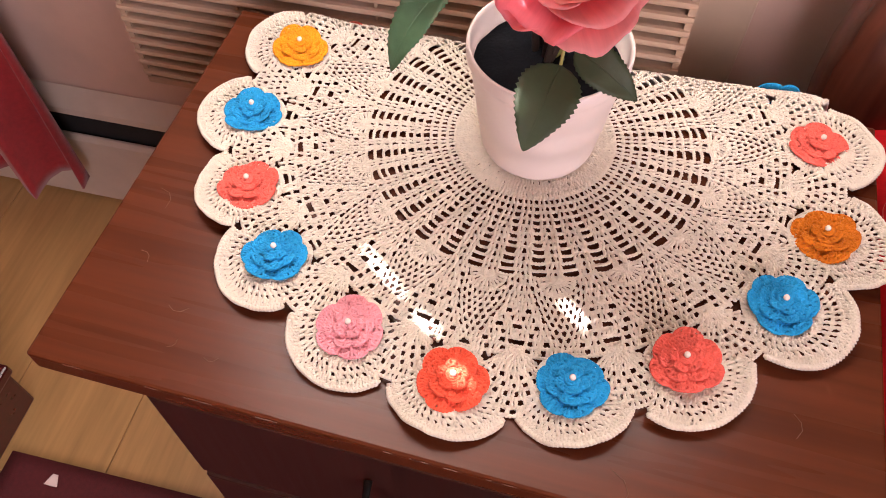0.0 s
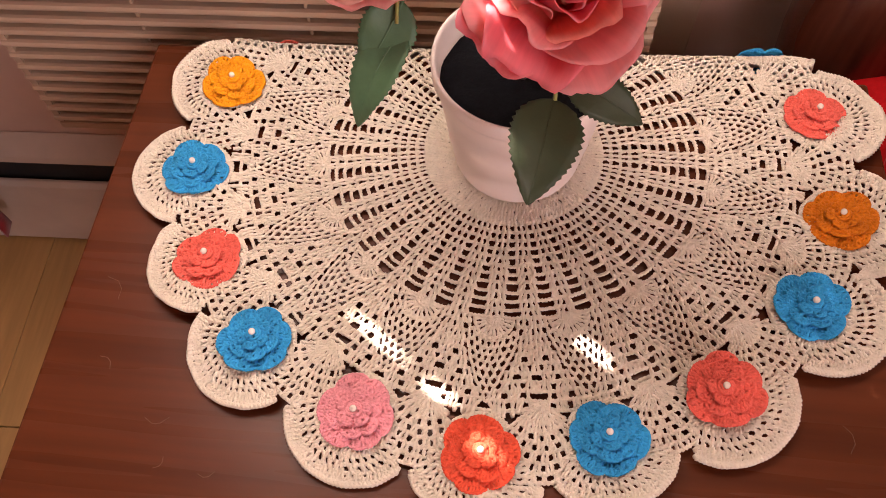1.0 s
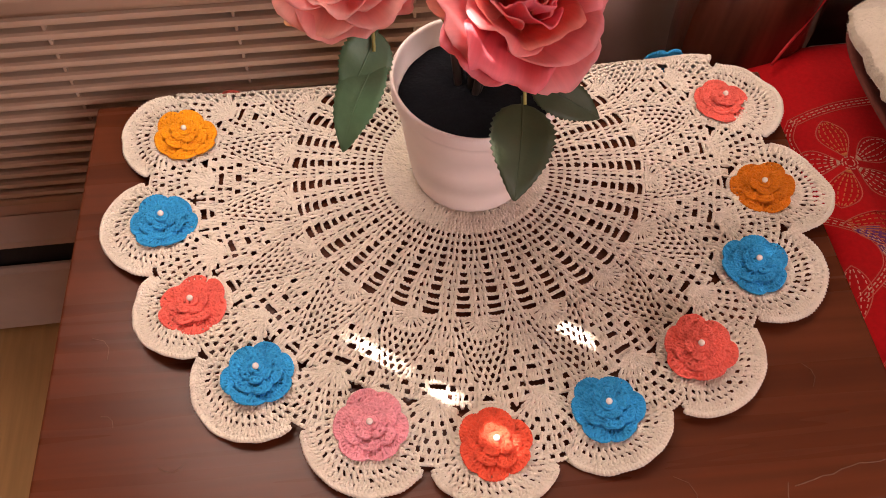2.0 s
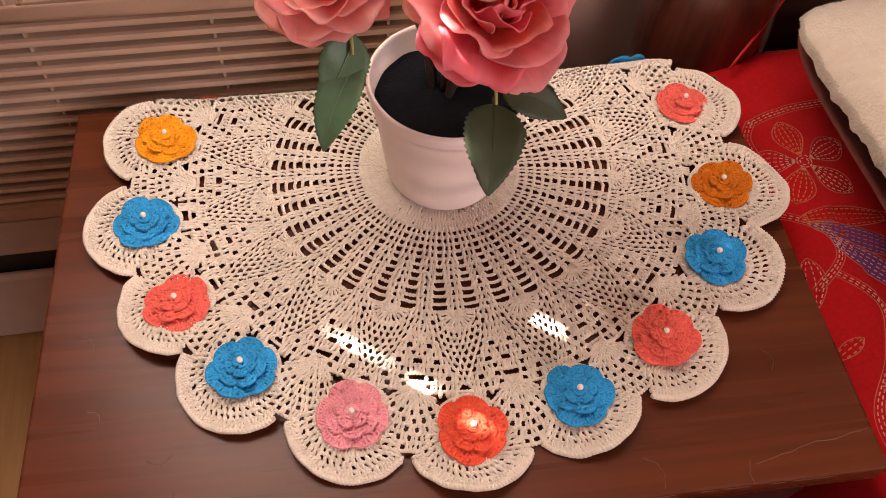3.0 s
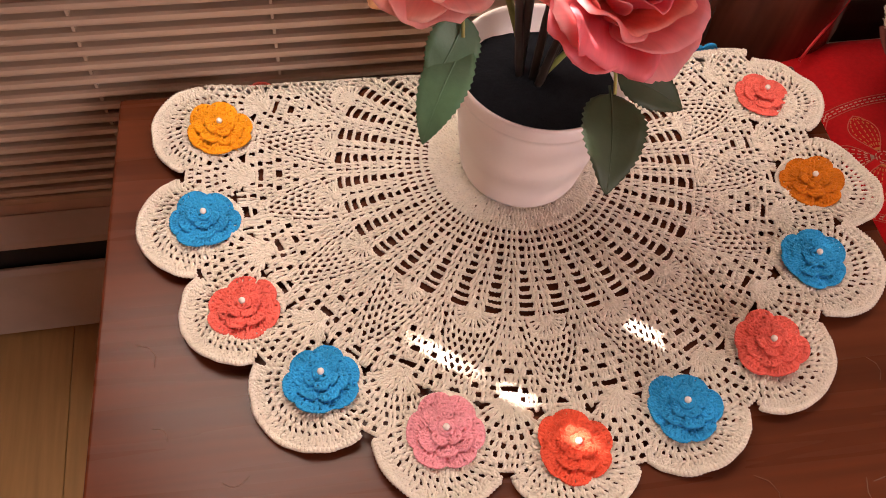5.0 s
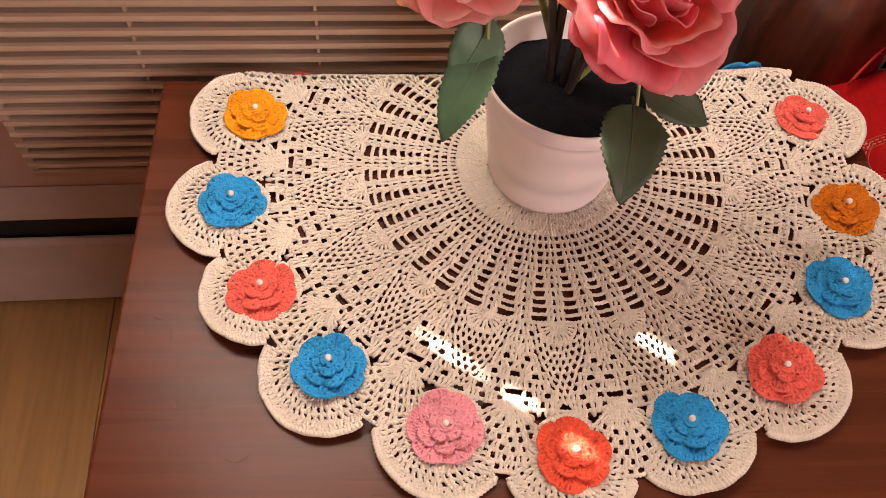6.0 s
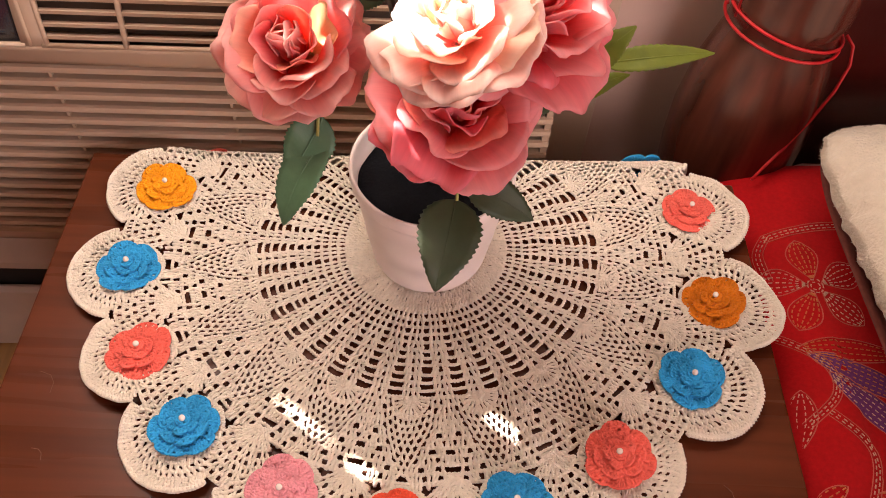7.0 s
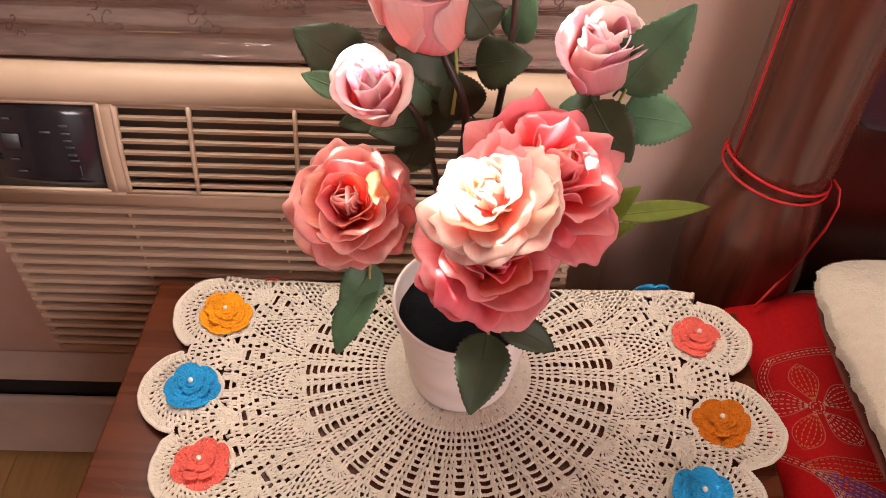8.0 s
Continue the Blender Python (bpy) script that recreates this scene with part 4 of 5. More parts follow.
LOOSE = [(3, 0.06, 0.62, -8, 0.32, -70, 0.26), (4, 0.10, 0.70, 0, 0.42, -30, 0.17), (5, 0.13, 0.80, 14, 0.54, 10, 0.07), (5, 0.15, 0.90, 30, 0.64, 40, -0.02), (6, 0.17, 1.00, 46, 0.74, 50, -0.10), (6, 0.18, 1.06, 64, 0.80, 44, -0.16), (6, 0.18, 1.04, 82, 0.82, 30, -0.22)]
OPEN = [(3, 0.06, 0.70, -8, 0.32, -78, 0.28), (4, 0.10, 0.80, 0, 0.44, -40, 0.16), (5, 0.13, 0.90, 12, 0.56, 20, 0.03), (5, 0.15, 1.04, 30, 0.72, 58, -0.07), (5, 0.17, 1.14, 50, 0.84, 54, -0.14), (5, 0.18, 1.20, 74, 0.90, 36, -0.20)]
BUD = [(2, 0.05, 0.84, -8, 0.32, -80, 0.24), (3, 0.08, 0.98, -8, 0.46, -35, 0.13), (3, 0.10, 1.10, -8, 0.64, 25, 0.03), (3, 0.12, 1.14, -6, 0.80, 62, -0.03), (3, 0.14, 1.10, 0, 0.80, 85, -0.06)]

bouquet = thing("rose_bouquet", "coral and pale pink cloth roses with dark green leaves", "artificial flowers", pose(0, 0, 0.69))
BASE = Vector((0, 0, 0.69))


def local(p):
    return Vector(p) - BASE


ROSES = [
    ((-0.0825, -0.021, 0.822), (-0.06, -0.48, 0.70), 0.0380, 3, M_PETAL, LOOSE, "full coral-pink rose with yellow-tinged petals"),
    ((0.011, -0.085, 0.890), (-0.36, -0.24, 0.90), 0.0345, 5, M_SUNLIT, FLAT, "large coral rose, petals coloured paler for the sun on it"),
    ((0.044, -0.046, 0.872), (0.34, -0.38, 0.80), 0.0440, 8, M_PETAL2, OPEN, "open deep pink rose behind the largest"),
    ((0.012, -0.055, 0.812), (0.10, -0.45, 0.75), 0.0420, 13, M_PETAL2, OPEN, "open coral rose drooping over the pot's rim"),
]
BUDS = [
    ((-0.0297, 0.034, 0.933), (-0.10, -0.30, 0.92), 0.0680, 21, "half-open pale pink rosebud"),
    ((-0.063, 0.004, 0.894), (-0.15, -0.45, 0.80), 0.0420, 22, "small pale pink rosebud in the sun"),
    ((0.082, 0.022, 0.910), (-0.08, -0.40, 0.85), 0.0490, 23, "pale pink rosebud on a leafy stem"),
]
for at, facing, R, seed, mt, lay, lab in ROSES:
    rose(bouquet, local(at), facing, R, seed, mt, lay, lab, 1.5 if mt is M_PETAL2 else 1.2)
for at, facing, R, seed, lab in BUDS:
    rose(bouquet, local(at), facing, R, seed, M_BUD, BUD, lab, 0.45)


def leaf(base, tip, width, seed, material, label=""):
    """A pointed leaf with a toothed rim, a folded midrib and veins."""
    rr = random.Random(seed)
    b, t = Vector(base), Vector(tip)
    along = t - b
    ln = along.length
    view = (CAMERA_SIDE - b).normalized() + Vector((rr.uniform(-0.35, 0.35), rr.uniform(-0.2, 0.2), rr.uniform(-0.1, 0.45)))
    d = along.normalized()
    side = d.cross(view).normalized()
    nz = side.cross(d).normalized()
    nv, nu = 33, 9
    bow, fold, twist = rr.uniform(0.05, 0.14), rr.uniform(0.08, 0.22), rr.uniform(-0.12, 0.12)
    rows = []
    for i in range(nv):
        v = i / (nv - 1)
        half = width / 2 * (math.sin(math.pi * v ** 0.72) ** 0.75 if 0 < v < 1 else 0.02) * (1 - 0.15 * v)
        tooth = 1.0 + (0.075 if i % 2 else -0.02) * (1 if 0.06 < v < 0.97 else 0)
        row = []
        for j in range(nu):
            u = 2 * j / (nu - 1) - 1
            w = half * u * (tooth if abs(u) > 0.95 else 1)
            h = fold * abs(w) - bow * ln * (2 * v - 1) ** 2 + twist * w + 0.035 * width * math.sin(v * 16 + abs(u) * 3) * abs(u) * 0.5
            row.append(tuple(b + d * (v * ln + (0.06 * ln * (1 - abs(u)) if v > 0.9 else 0) * 0) + side * w + nz * h - BASE))
        rows.append(row)
    ob = part("leaf", Shape().sheet(rows, 0.0007), material, bouquet, label, fix=False)
    rib = [tuple(b + d * (v * ln) + nz * (-bow * ln * (2 * v - 1) ** 2 + 0.0003) - BASE) for v in np.linspace(-0.10, 0.96, 12)]
    part("midrib", Shape().tube(rib, np.linspace(0.0009, 0.0003, 12), 5), material, ob)
    return ob


LEAVES = [
    ((0.016, -0.080, 0.760), (0.004, -0.132, 0.736), 0.040, 0), ((0.024, -0.068, 0.763), (0.067, -0.081, 0.741), 0.027, 0),
    ((-0.066, -0.048, 0.792), (-0.088, -0.066, 0.758), 0.031, 1), ((-0.069, -0.055, 0.783), (-0.096, -0.087, 0.737), 0.029, 1),
    ((-0.079, 0.060, 0.880), (-0.122, 0.052, 0.917), 0.046, 0), ((-0.090, 0.040, 0.876), (-0.119, 0.040, 0.890), 0.019, 1),
    ((-0.010, 0.020, 0.915), (-0.050, 0.010, 0.930), 0.038, 0), ((-0.001, 0.020, 0.913), (0.034, 0.010, 0.927), 0.035, 0),
    ((-0.034, 0.020, 0.864), (-0.071, 0.010, 0.865), 0.030, 0), ((-0.032, 0.020, 0.851), (-0.055, 0.020, 0.820), 0.028, 1),
    ((-0.024, 0.030, 0.844), (-0.037, 0.030, 0.882), 0.033, 0), ((-0.056, 0.020, 0.875), (-0.094, 0.020, 0.861), 0.022, 0),
    ((0.091, 0.000, 0.909), (0.122, -0.010, 0.976), 0.042, 1), ((0.097, 0.000, 0.893), (0.142, -0.010, 0.893), 0.038, 1),
    ((0.074, -0.010, 0.907), (0.101, -0.030, 0.875), 0.038, 0), ((0.081, 0.000, 0.893), (0.056, 0.000, 0.897), 0.030, 1),
    ((0.085, 0.000, 0.881), (0.102, 0.000, 0.824), 0.016, 1), ((0.109, 0.000, 0.802), (0.183, 0.010, 0.805), 0.017, 2),
    ((0.093, 0.000, 0.795), (0.122, 0.000, 0.829), 0.023, 2), ((0.092, 0.000, 0.772), (0.126, 0.000, 0.794), 0.016, 2),
    ((0.009, 0.020, 0.938), (-0.006, 0.020, 0.960), 0.030, 0), ((0.023, 0.030, 0.925), (0.034, 0.030, 0.962), 0.025, 1),
    ((0.050, -0.030, 0.800), (0.074, -0.030, 0.787), 0.022, 0), ((0.060, 0.000, 0.868), (0.078, 0.000, 0.878), 0.024, 0),
    ((-0.052, 0.030, 0.912), (-0.044, 0.030, 0.942), 0.032, 0), ((-0.020, 0.030, 0.870), (-0.048, 0.034, 0.905), 0.034, 1),
    ((0.000, 0.020, 0.872), (-0.020, 0.028, 0.905), 0.034, 0), ((-0.045, 0.010, 0.835), (-0.030, 0.020, 0.866), 0.030, 0),
    ((-0.080, 0.000, 0.760), (-0.118, 0.004, 0.775), 0.020, 1),
]
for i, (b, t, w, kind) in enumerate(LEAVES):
    leaf(b, t, w, 300 + i, (M_LEAF, M_LEAF2, M_BACKLIT)[kind], ("", "pale blue-green leaf", "thin leaf, coloured yellow-green as if backlit")[kind])


def stem(pts, r0, r1, material=None):
    """A stem bent smoothly through its points."""
    p = [local(q) for q in pts]
    out = []
    for i in range(len(p) - 1):
        a, b, c, d = p[max(0, i - 1)], p[i], p[i + 1], p[min(len(p) - 1, i + 2)]
        for k in range(6):
            t = k / 6
            out.append(0.5 * ((2 * b) + (c - a) * t + (2 * a - 5 * b + 4 * c - d) * t * t + (3 * b - a - 3 * c + d) * t ** 3))
    out.append(p[-1])
    part("stem", Shape().tube([tuple(q) for q in out], np.linspace(r0, r1, len(out)), 8), material or M_STEM, bouquet)


stem([(-0.006, 0.012, 0.690), (-0.010, 0.014, 0.800), (-0.005, 0.010, 0.880), (-0.020, 0.018, 0.920), (-0.030, 0.032, 0.938)], 0.0034, 0.0022)
stem([(0.004, 0.010, 0.690), (0.012, 0.022, 0.820), (0.022, 0.022, 0.930), (0.020, 0.022, 1.000)], 0.0030, 0.0020)
stem([(-0.008, 0.006, 0.690), (-0.022, 0.020, 0.800), (-0.036, 0.016, 0.870), (-0.054, 0.020, 0.890), (-0.063, 0.010, 0.897)], 0.0030, 0.0020)
stem([(0.008, 0.006, 0.690), (0.050, 0.012, 0.790), (0.084, 0.010, 0.850), (0.082, 0.014, 0.895), (0.082, 0.020, 0.912)], 0.0028, 0.0016)
stem([(0.000, 0.030, 0.690), (-0.034, 0.018, 0.776), (-0.066, -0.004, 0.796), (-0.078, -0.015, 0.814)], 0.0028, 0.0022, M_STEM2)
stem([(0.000, 0.000, 0.690), (0.004, 0.004, 0.800), (0.006, -0.030, 0.850), (0.006, -0.075, 0.878)], 0.0030, 0.0022)
stem([(0.004, -0.004, 0.690), (0.030, 0.010, 0.780), (0.046, -0.010, 0.830), (0.047, -0.035, 0.850)], 0.0028, 0.0022)
stem([(0.002, -0.006, 0.690), (0.008, -0.010, 0.740), (0.013, -0.028, 0.776), (0.012, -0.048, 0.800)], 0.0028, 0.0022)
stem([(0.006, 0.002, 0.690), (0.050, 0.004, 0.750), (0.094, 0.000, 0.790), (0.110, 0.000, 0.802)], 0.0022, 0.0012, M_STEM2)
stem([(0.014, -0.050, 0.770), (0.016, -0.070, 0.772), (0.016, -0.082, 0.760)], 0.0012, 0.0010, M_STEM2)
stem([(0.095, 0.008, 0.870), (0.094, 0.004, 0.895), (0.096, 0.000, 0.912)], 0.0014, 0.0010, M_STEM2)
stem([(-0.014, 0.012, 0.880), (-0.012, 0.016, 0.905), (-0.014, 0.016, 0.935)], 0.0014, 0.0010, M_STEM2)
stem([(-0.066, -0.018, 0.805), (-0.068, -0.040, 0.800), (-0.069, -0.055, 0.785)], 0.0013, 0.0010, M_STEM2)

# ---- wrinkled film over the air conditioner ----
M_FILM = mat("silvery_plastic_film", (0.42, 0.33, 0.30), 0.12, 0.35, 30, 0.25, 60, 0.0012, metal=0.8, stretch=(1, 6, 6), rvar=0.12)
M_INK = mat("brown_print", (0.10, 0.055, 0.045), 0.5, 0.2, 60)


def film_at(x, v):
    n1 = noise.noise(Vector((x * 1.6, v * 8, 0.3)))
    n2 = noise.noise(Vector((x * 4, v * 22, 4.3)))
    n3 = noise.noise(Vector((x * 14, v * 50, 8.1)))
    y, z = 0.176 + 0.076 * v, 0.8125 + 0.112 * v ** 1.1
    return (x, y + (0.012 * n1 + 0.009 * n2 + 0.0016 * n3) * (0.3 + v) - 0.006, z + (0.008 * n1 + 0.004 * n2) * v + 0.0015)


film = thing("plastic_film", "wrinkled silvery plastic film tucked above the air conditioner", "plastic film", pose(0, 0, 0))
part("sheet", Shape().sheet([[film_at(x, v) for x in np.linspace(-0.80, 0.116, 150)] for v in np.linspace(0, 1, 34)], 0.0006), M_FILM, film, fix=False)
rp = random.Random(31)
ink = Shape()
for i in range(26):
    x, v = rp.uniform(-0.5, 0.1), rp.uniform(0.15, 0.8)
    for k in range(4):
        cx, cv, rad, a0 = x + rp.uniform(-0.014, 0.014), v + rp.uniform(-0.08, 0.08), rp.uniform(0.002, 0.005), rp.uniform(0, 6)
        pts = [film_at(cx + rad * math.cos(a0 + a), min(1, max(0, cv + rad * 8 * math.sin(a0 + a)))) for a in np.linspace(0, 4.5, 9)]
        ink.tube([(p[0], p[1] - 0.0006, p[2] + 0.0006) for p in pts], 0.0004, 4)
tagged(part("printed_pattern", ink, M_INK, film, "faint brown printed flower pattern"), kind="stuff")

# ---- bed ----
M_QUILT = mat("red_quilt_cotton", (0.44, 0.005, 0.007), 0.9, 0.22, 300, 0.35, 700, 0.0006, spec=0.2, sheen=0.04, big=12)
M_MATT = mat("mattress_ticking", (0.45, 0.38, 0.33), 0.9, 0.1, 60)
M_MAHOG = mat("varnished_mahogany", (0.060, 0.012, 0.009), 0.20, 0.35, 6, 0.05, 30, 0.0003, coat=0.6, stretch=(14, 14, 1), big=2, rvar=0.05)
M_FLEECE = mat("cream_fleece", (0.62, 0.54, 0.44), 0.95, 0.08, 160, 0.6, 420, 0.004, sheen=0.5, big=10)
M_BACKING = mat("brown_red_backing", (0.16, 0.035, 0.025), 0.85, 0.35, 200, 0.3, 500)
M_CORD = mat("red_cord", (0.55, 0.012, 0.015), 0.5, 0.15, 300, 0.5, 1200, 0.0005)
M_CLOTH = mat("dark_plum_cloth", (0.055, 0.006, 0.016), 0.9, 0.3, 90, 0.4, 300, sheen=0.1)
M_THREAD = mat("cream_thread", (0.62, 0.38, 0.27), 0.8, 0.25, 200, island=0.4)
M_GOLD = mat("gold_thread", (0.58, 0.19, 0.05), 0.8, 0.25, 200)
M_LINE = mat("tan_thread_line", (0.54, 0.12, 0.08), 0.8, 0.25, 200)
M_PURPLE = mat("purple_thread_fill", (0.16, 0.025, 0.14), 0.85, 0.4, 500, 0.5, 900)

bed = thing("bed", "dark mahogany bed with a turned corner post and red embroidered cover", "bed", pose(0, 0, 0))
PXC, PYC = 0.318, 0.192
post = [(0.0, 0.0), (0.055, 0.0), (0.055, 0.40), (0.060, 0.46), (0.067, 0.53), (0.068, 0.58), (0.063, 0.63), (0.054, 0.668), (0.0500, 0.684), (0.0490, 0.694), (0.0500, 0.706), (0.0520, 0.712), (0.0525, 0.722), (0.0510, 0.735), (0.0505, 0.80), (0.0515, 1.00), (0.0500, 1.25), (0.040, 1.32), (0.0, 1.35)]
# headboard mahogany, lightened to carry the light on the post
M_POST = mat("lit_mahogany_post", (0.095, 0.026, 0.016), 0.22, 0.40, 6, 0.06, 30, 0.0003, coat=0.6, stretch=(14, 14, 1), big=3, rvar=0.06)
part("bedpost", Shape().lathe(post, 64, (PXC, PYC)), M_POST, bed, "glossy turned mahogany bedpost")
# unseen upper part added so the table's right side reflects dark wood
part("headboard", Shape().box((PXC + 0.03, 0.205, 0.25), (1.75, 0.240, 1.38)), M_MAHOG, bed, bevel=0.004)
part("side_rail", Shape().box((0.335, -1.75, 0.24), (0.365, 0.19, 0.38)), M_MAHOG, bed, bevel=0.003)
part("side_rail", Shape().box((1.70, -1.75, 0.24), (1.73, 0.19, 0.38)), M_MAHOG, bed, bevel=0.003)
part("footboard", Shape().box((0.335, -1.79, 0.0), (1.73, -1.752, 0.60)), M_MAHOG, bed, bevel=0.004)
part("leg", Shape().box((1.68, 0.15, 0), (1.73, 0.20, 0.25)), M_MAHOG, bed, smooth=False)
part("mattress", Shape().box((0.368, -1.74, 0.30), (1.695, 0.185, 0.535)), M_MATT, bed, bevel=0.03)


def quilt_at(u, y):
    """u runs from the hem over the rounded edge and across the bed."""
    hem, arc = 0.42, 0.055
    wav = 0.010 * noise.noise(Vector((y * 7, u * 3, 2.0))) + 0.004 * noise.noise(Vector((y * 22, u * 9, 5.0)))
    if u < hem:
        fl = 1 - u / hem
        return (0.290 - 0.045 * fl + wav * (0.4 + 2.2 * fl), y, 0.112 + u)
    if u < hem + arc * 1.57:
        a = (u - hem) / arc
        return (0.290 + arc * (1 - math.cos(a)), y, 0.532 + arc * 0.55 * math.sin(a) + wav * 0.4)
    x = 0.345 + (u - hem - arc * 1.57)
    return (x, y, 0.562 + 0.0065 * noise.noise(Vector((x * 9, y * 9, 1.0))) + 0.003 * noise.noise(Vector((x * 25, y * 25, 6.0))))


cover = thing("bed_cover", "bright red cotton bed cover with embroidered running-stitch flowers", "bed cover", pose(0, 0, 0))
rows = [[quilt_at(u, y) for y in np.concatenate([np.linspace(-1.72, -0.5, 40), np.linspace(-0.48, 0.135, 84)])] for u in np.concatenate([np.linspace(0, 0.42, 22), np.linspace(0.425, 0.52, 18), np.linspace(0.53, 1.75, 60)])]
part("cloth", Shape().sheet(rows, 0.006), M_QUILT, cover, fix=False)


def on_cover(x, y):
    if x >= 0.345:
        return quilt_at(0.42 + 0.055 * 1.57 + x - 0.345, y)[2] + 0.0034
    a = math.acos(max(-1, min(1, 1 - (max(x, 0.291) - 0.290) / 0.055)))
    return quilt_at(0.42 + 0.055 * a, y)[2] + 0.0034


def line(sh, pts, r):
    sh.tube([(x, y, on_cover(x, y)) for x, y in pts], r, 4)


def dashes(sh, pts, r=0.00055, on=0.0030, off=0.0022):
    """Running stitches along a line."""
    p = [Vector(q) for q in pts]
    run = 0.0
    for a, b in zip(p, p[1:]):
        ln = (b - a).length
        d = 0.0
        while d < ln:
            ph = (run + d) % (on + off)
            if ph < on:
                e = min(ln, d + on - ph)
                q0, q1 = a + (b - a) * (d / ln), a + (b - a) * (e / ln)
                if e - d > 0.0006:
                    line(sh, [tuple(q0), tuple(q1)], r)
                d = e + 1e-6
            else:
                d += on + off - ph + 1e-6
        run += ln


def curve(pts, n=10):
    p = [Vector(q) for q in pts]
    out = []
    for i in range(len(p) - 1):
        a, b, c, d = p[max(0, i - 1)], p[i], p[i + 1], p[min(len(p) - 1, i + 2)]
        for k in range(n):
            t = k / n
            out.append(tuple(0.5 * ((2 * b) + (c - a) * t + (2 * a - 5 * b + 4 * c - d) * t * t + (3 * b - a - 3 * c + d) * t ** 3)))
    return out + [tuple(p[-1])]


thread_c, thread_g, thread_l, fill_p = Shape(), Shape(), Shape(), Shape()


def pointed(base, tip, width, sh, fill=None, lines=4, blunt=0.75):
    """An embroidered petal or leaf: an outline and rows of stitches inside."""
    b, t = Vector(base), Vector(tip)
    d = t - b
    nrm = Vector((-d.y, d.x)).normalized()
    vs = np.linspace(0, 1, 17)
    prof = [width / 2 * math.sin(math.pi * v ** blunt) ** 0.8 if 0 < v < 1 else 0 for v in vs]
    for sgn in (1, -1):
        line(thread_l, [tuple(b + d * v + nrm * w * sgn) for v, w in zip(vs, prof)], 0.0005)
    for k in range(lines):
        f = -0.75 + 1.5 * k / (lines - 1)
        dashes(sh, [tuple(b + d * v + nrm * w * f) for v, w in zip(vs[1:-1], prof[1:-1])])
    if fill is not None:
        rows = []
        for v, w in zip(vs, prof):
            rows.append([(*(b + d * v + nrm * w * f * 0.95), 0) for f in (-1, -0.5, 0, 0.5, 1)])
        fill.sheet([[(x, y, on_cover(x, y) - 0.0003) for x, y, _ in r] for r in rows], 0.0004)


def bloom(cx, cy, size, turn, n=5, sh=None):
    for i in range(n):
        a = turn + i * 2 * math.pi / n
        pointed((cx + 0.12 * size * math.cos(a), cy + 0.12 * size * math.sin(a)), (cx + size * math.cos(a), cy + size * math.sin(a)), 0.56 * size, sh or (thread_g if i % 2 else thread_c), None, 5, 1.35)
    for r in (0.08, 0.14):
        dashes(thread_c, [(cx + size * r * math.cos(a), cy + size * r * math.sin(a)) for a in np.linspace(0, 6.28, 14)])


def vine(pts, width=0.007):
    c = curve(pts, 12)
    for f in (-0.5, -0.18, 0.18, 0.5):
        q = []
        for i in range(len(c)):
            a, b = Vector(c[max(0, i - 1)]), Vector(c[min(len(c) - 1, i + 1)])
            dd = (b - a).normalized()
            q.append((c[i][0] - dd.y * width * f, c[i][1] + dd.x * width * f))
        if abs(f) > 0.3:
            line(thread_l, q, 0.0004)
        else:
            dashes(thread_c, q)


bloom(0.343, -0.008, 0.050, 0.42)
bloom(0.372, -0.222, 0.046, 1.2)
bloom(0.52, -0.36, 0.055, 0.2)
bloom(0.72, -0.55, 0.055, 0.9)
pointed((0.312, -0.068), (0.408, -0.074), 0.022, thread_g, None, 4, 0.85)
pointed((0.318, -0.074), (0.410, -0.122), 0.024, thread_g, fill_p, 5, 0.85)
pointed((0.330, -0.092), (0.402, -0.172), 0.024, thread_c, fill_p, 5, 0.85)
pointed((0.296, -0.155), (0.306, -0.105), 0.022, thread_c, None, 4, 1.2)
pointed((0.318, -0.186), (0.293, -0.198), 0.012, thread_g, None, 3, 0.9)
pointed((0.300, -0.28), (0.330, -0.33), 0.026, thread_c, fill_p, 4, 0.9)
vine([(0.300, -0.055), (0.330, -0.085), (0.331, -0.112), (0.303, -0.136)])
vine([(0.322, -0.126), (0.345, -0.160), (0.330, -0.205), (0.305, -0.250), (0.312, -0.31), (0.345, -0.36)])
vine([(0.316, -0.226), (0.345, -0.238), (0.385, -0.226)])
vine([(0.345, -0.36), (0.42, -0.40), (0.50, -0.37), (0.60, -0.46), (0.70, -0.52)])
vine([(0.312, 0.047), (0.36, 0.058), (0.43, 0.062), (0.55, 0.06), (0.8, 0.06), (1.2, 0.06)], 0.009)
vine([(0.315, 0.05), (0.304, 0.03), (0.306, 0.0)], 0.008)
for sh, mt, nm, lab in ((thread_c, M_THREAD, "cream_stitches", "cream running stitches"), (thread_g, M_GOLD, "gold_stitches", "golden orange running stitches"), (thread_l, M_LINE, "outline_stitches", "tan outline stitches"), (fill_p, M_PURPLE, "purple_fill", "purple embroidered leaf fill")):
    tagged(part(nm, sh, mt, cover, lab, fix=False), kind="stuff")

# cord wound round the bedpost
cord = thing("red_cord", "thin red cord wound twice round the bedpost, its end hanging", "cord", pose(0, 0, 0))
pts = []
for i in range(97):
    a = math.radians(170 + 720 * i / 96)
    lo = 0.694 + 0.010 * math.cos(a - math.radians(200)) - 0.008 * (i / 96) + 0.006 * math.sin(a * 0.5)
    pts.append((PXC + 0.0535 * math.cos(a), PYC + 0.0535 * math.sin(a), lo + 0.004))
part("loop", Shape().tube(pts, 0.0015, 8), M_CORD, cord)
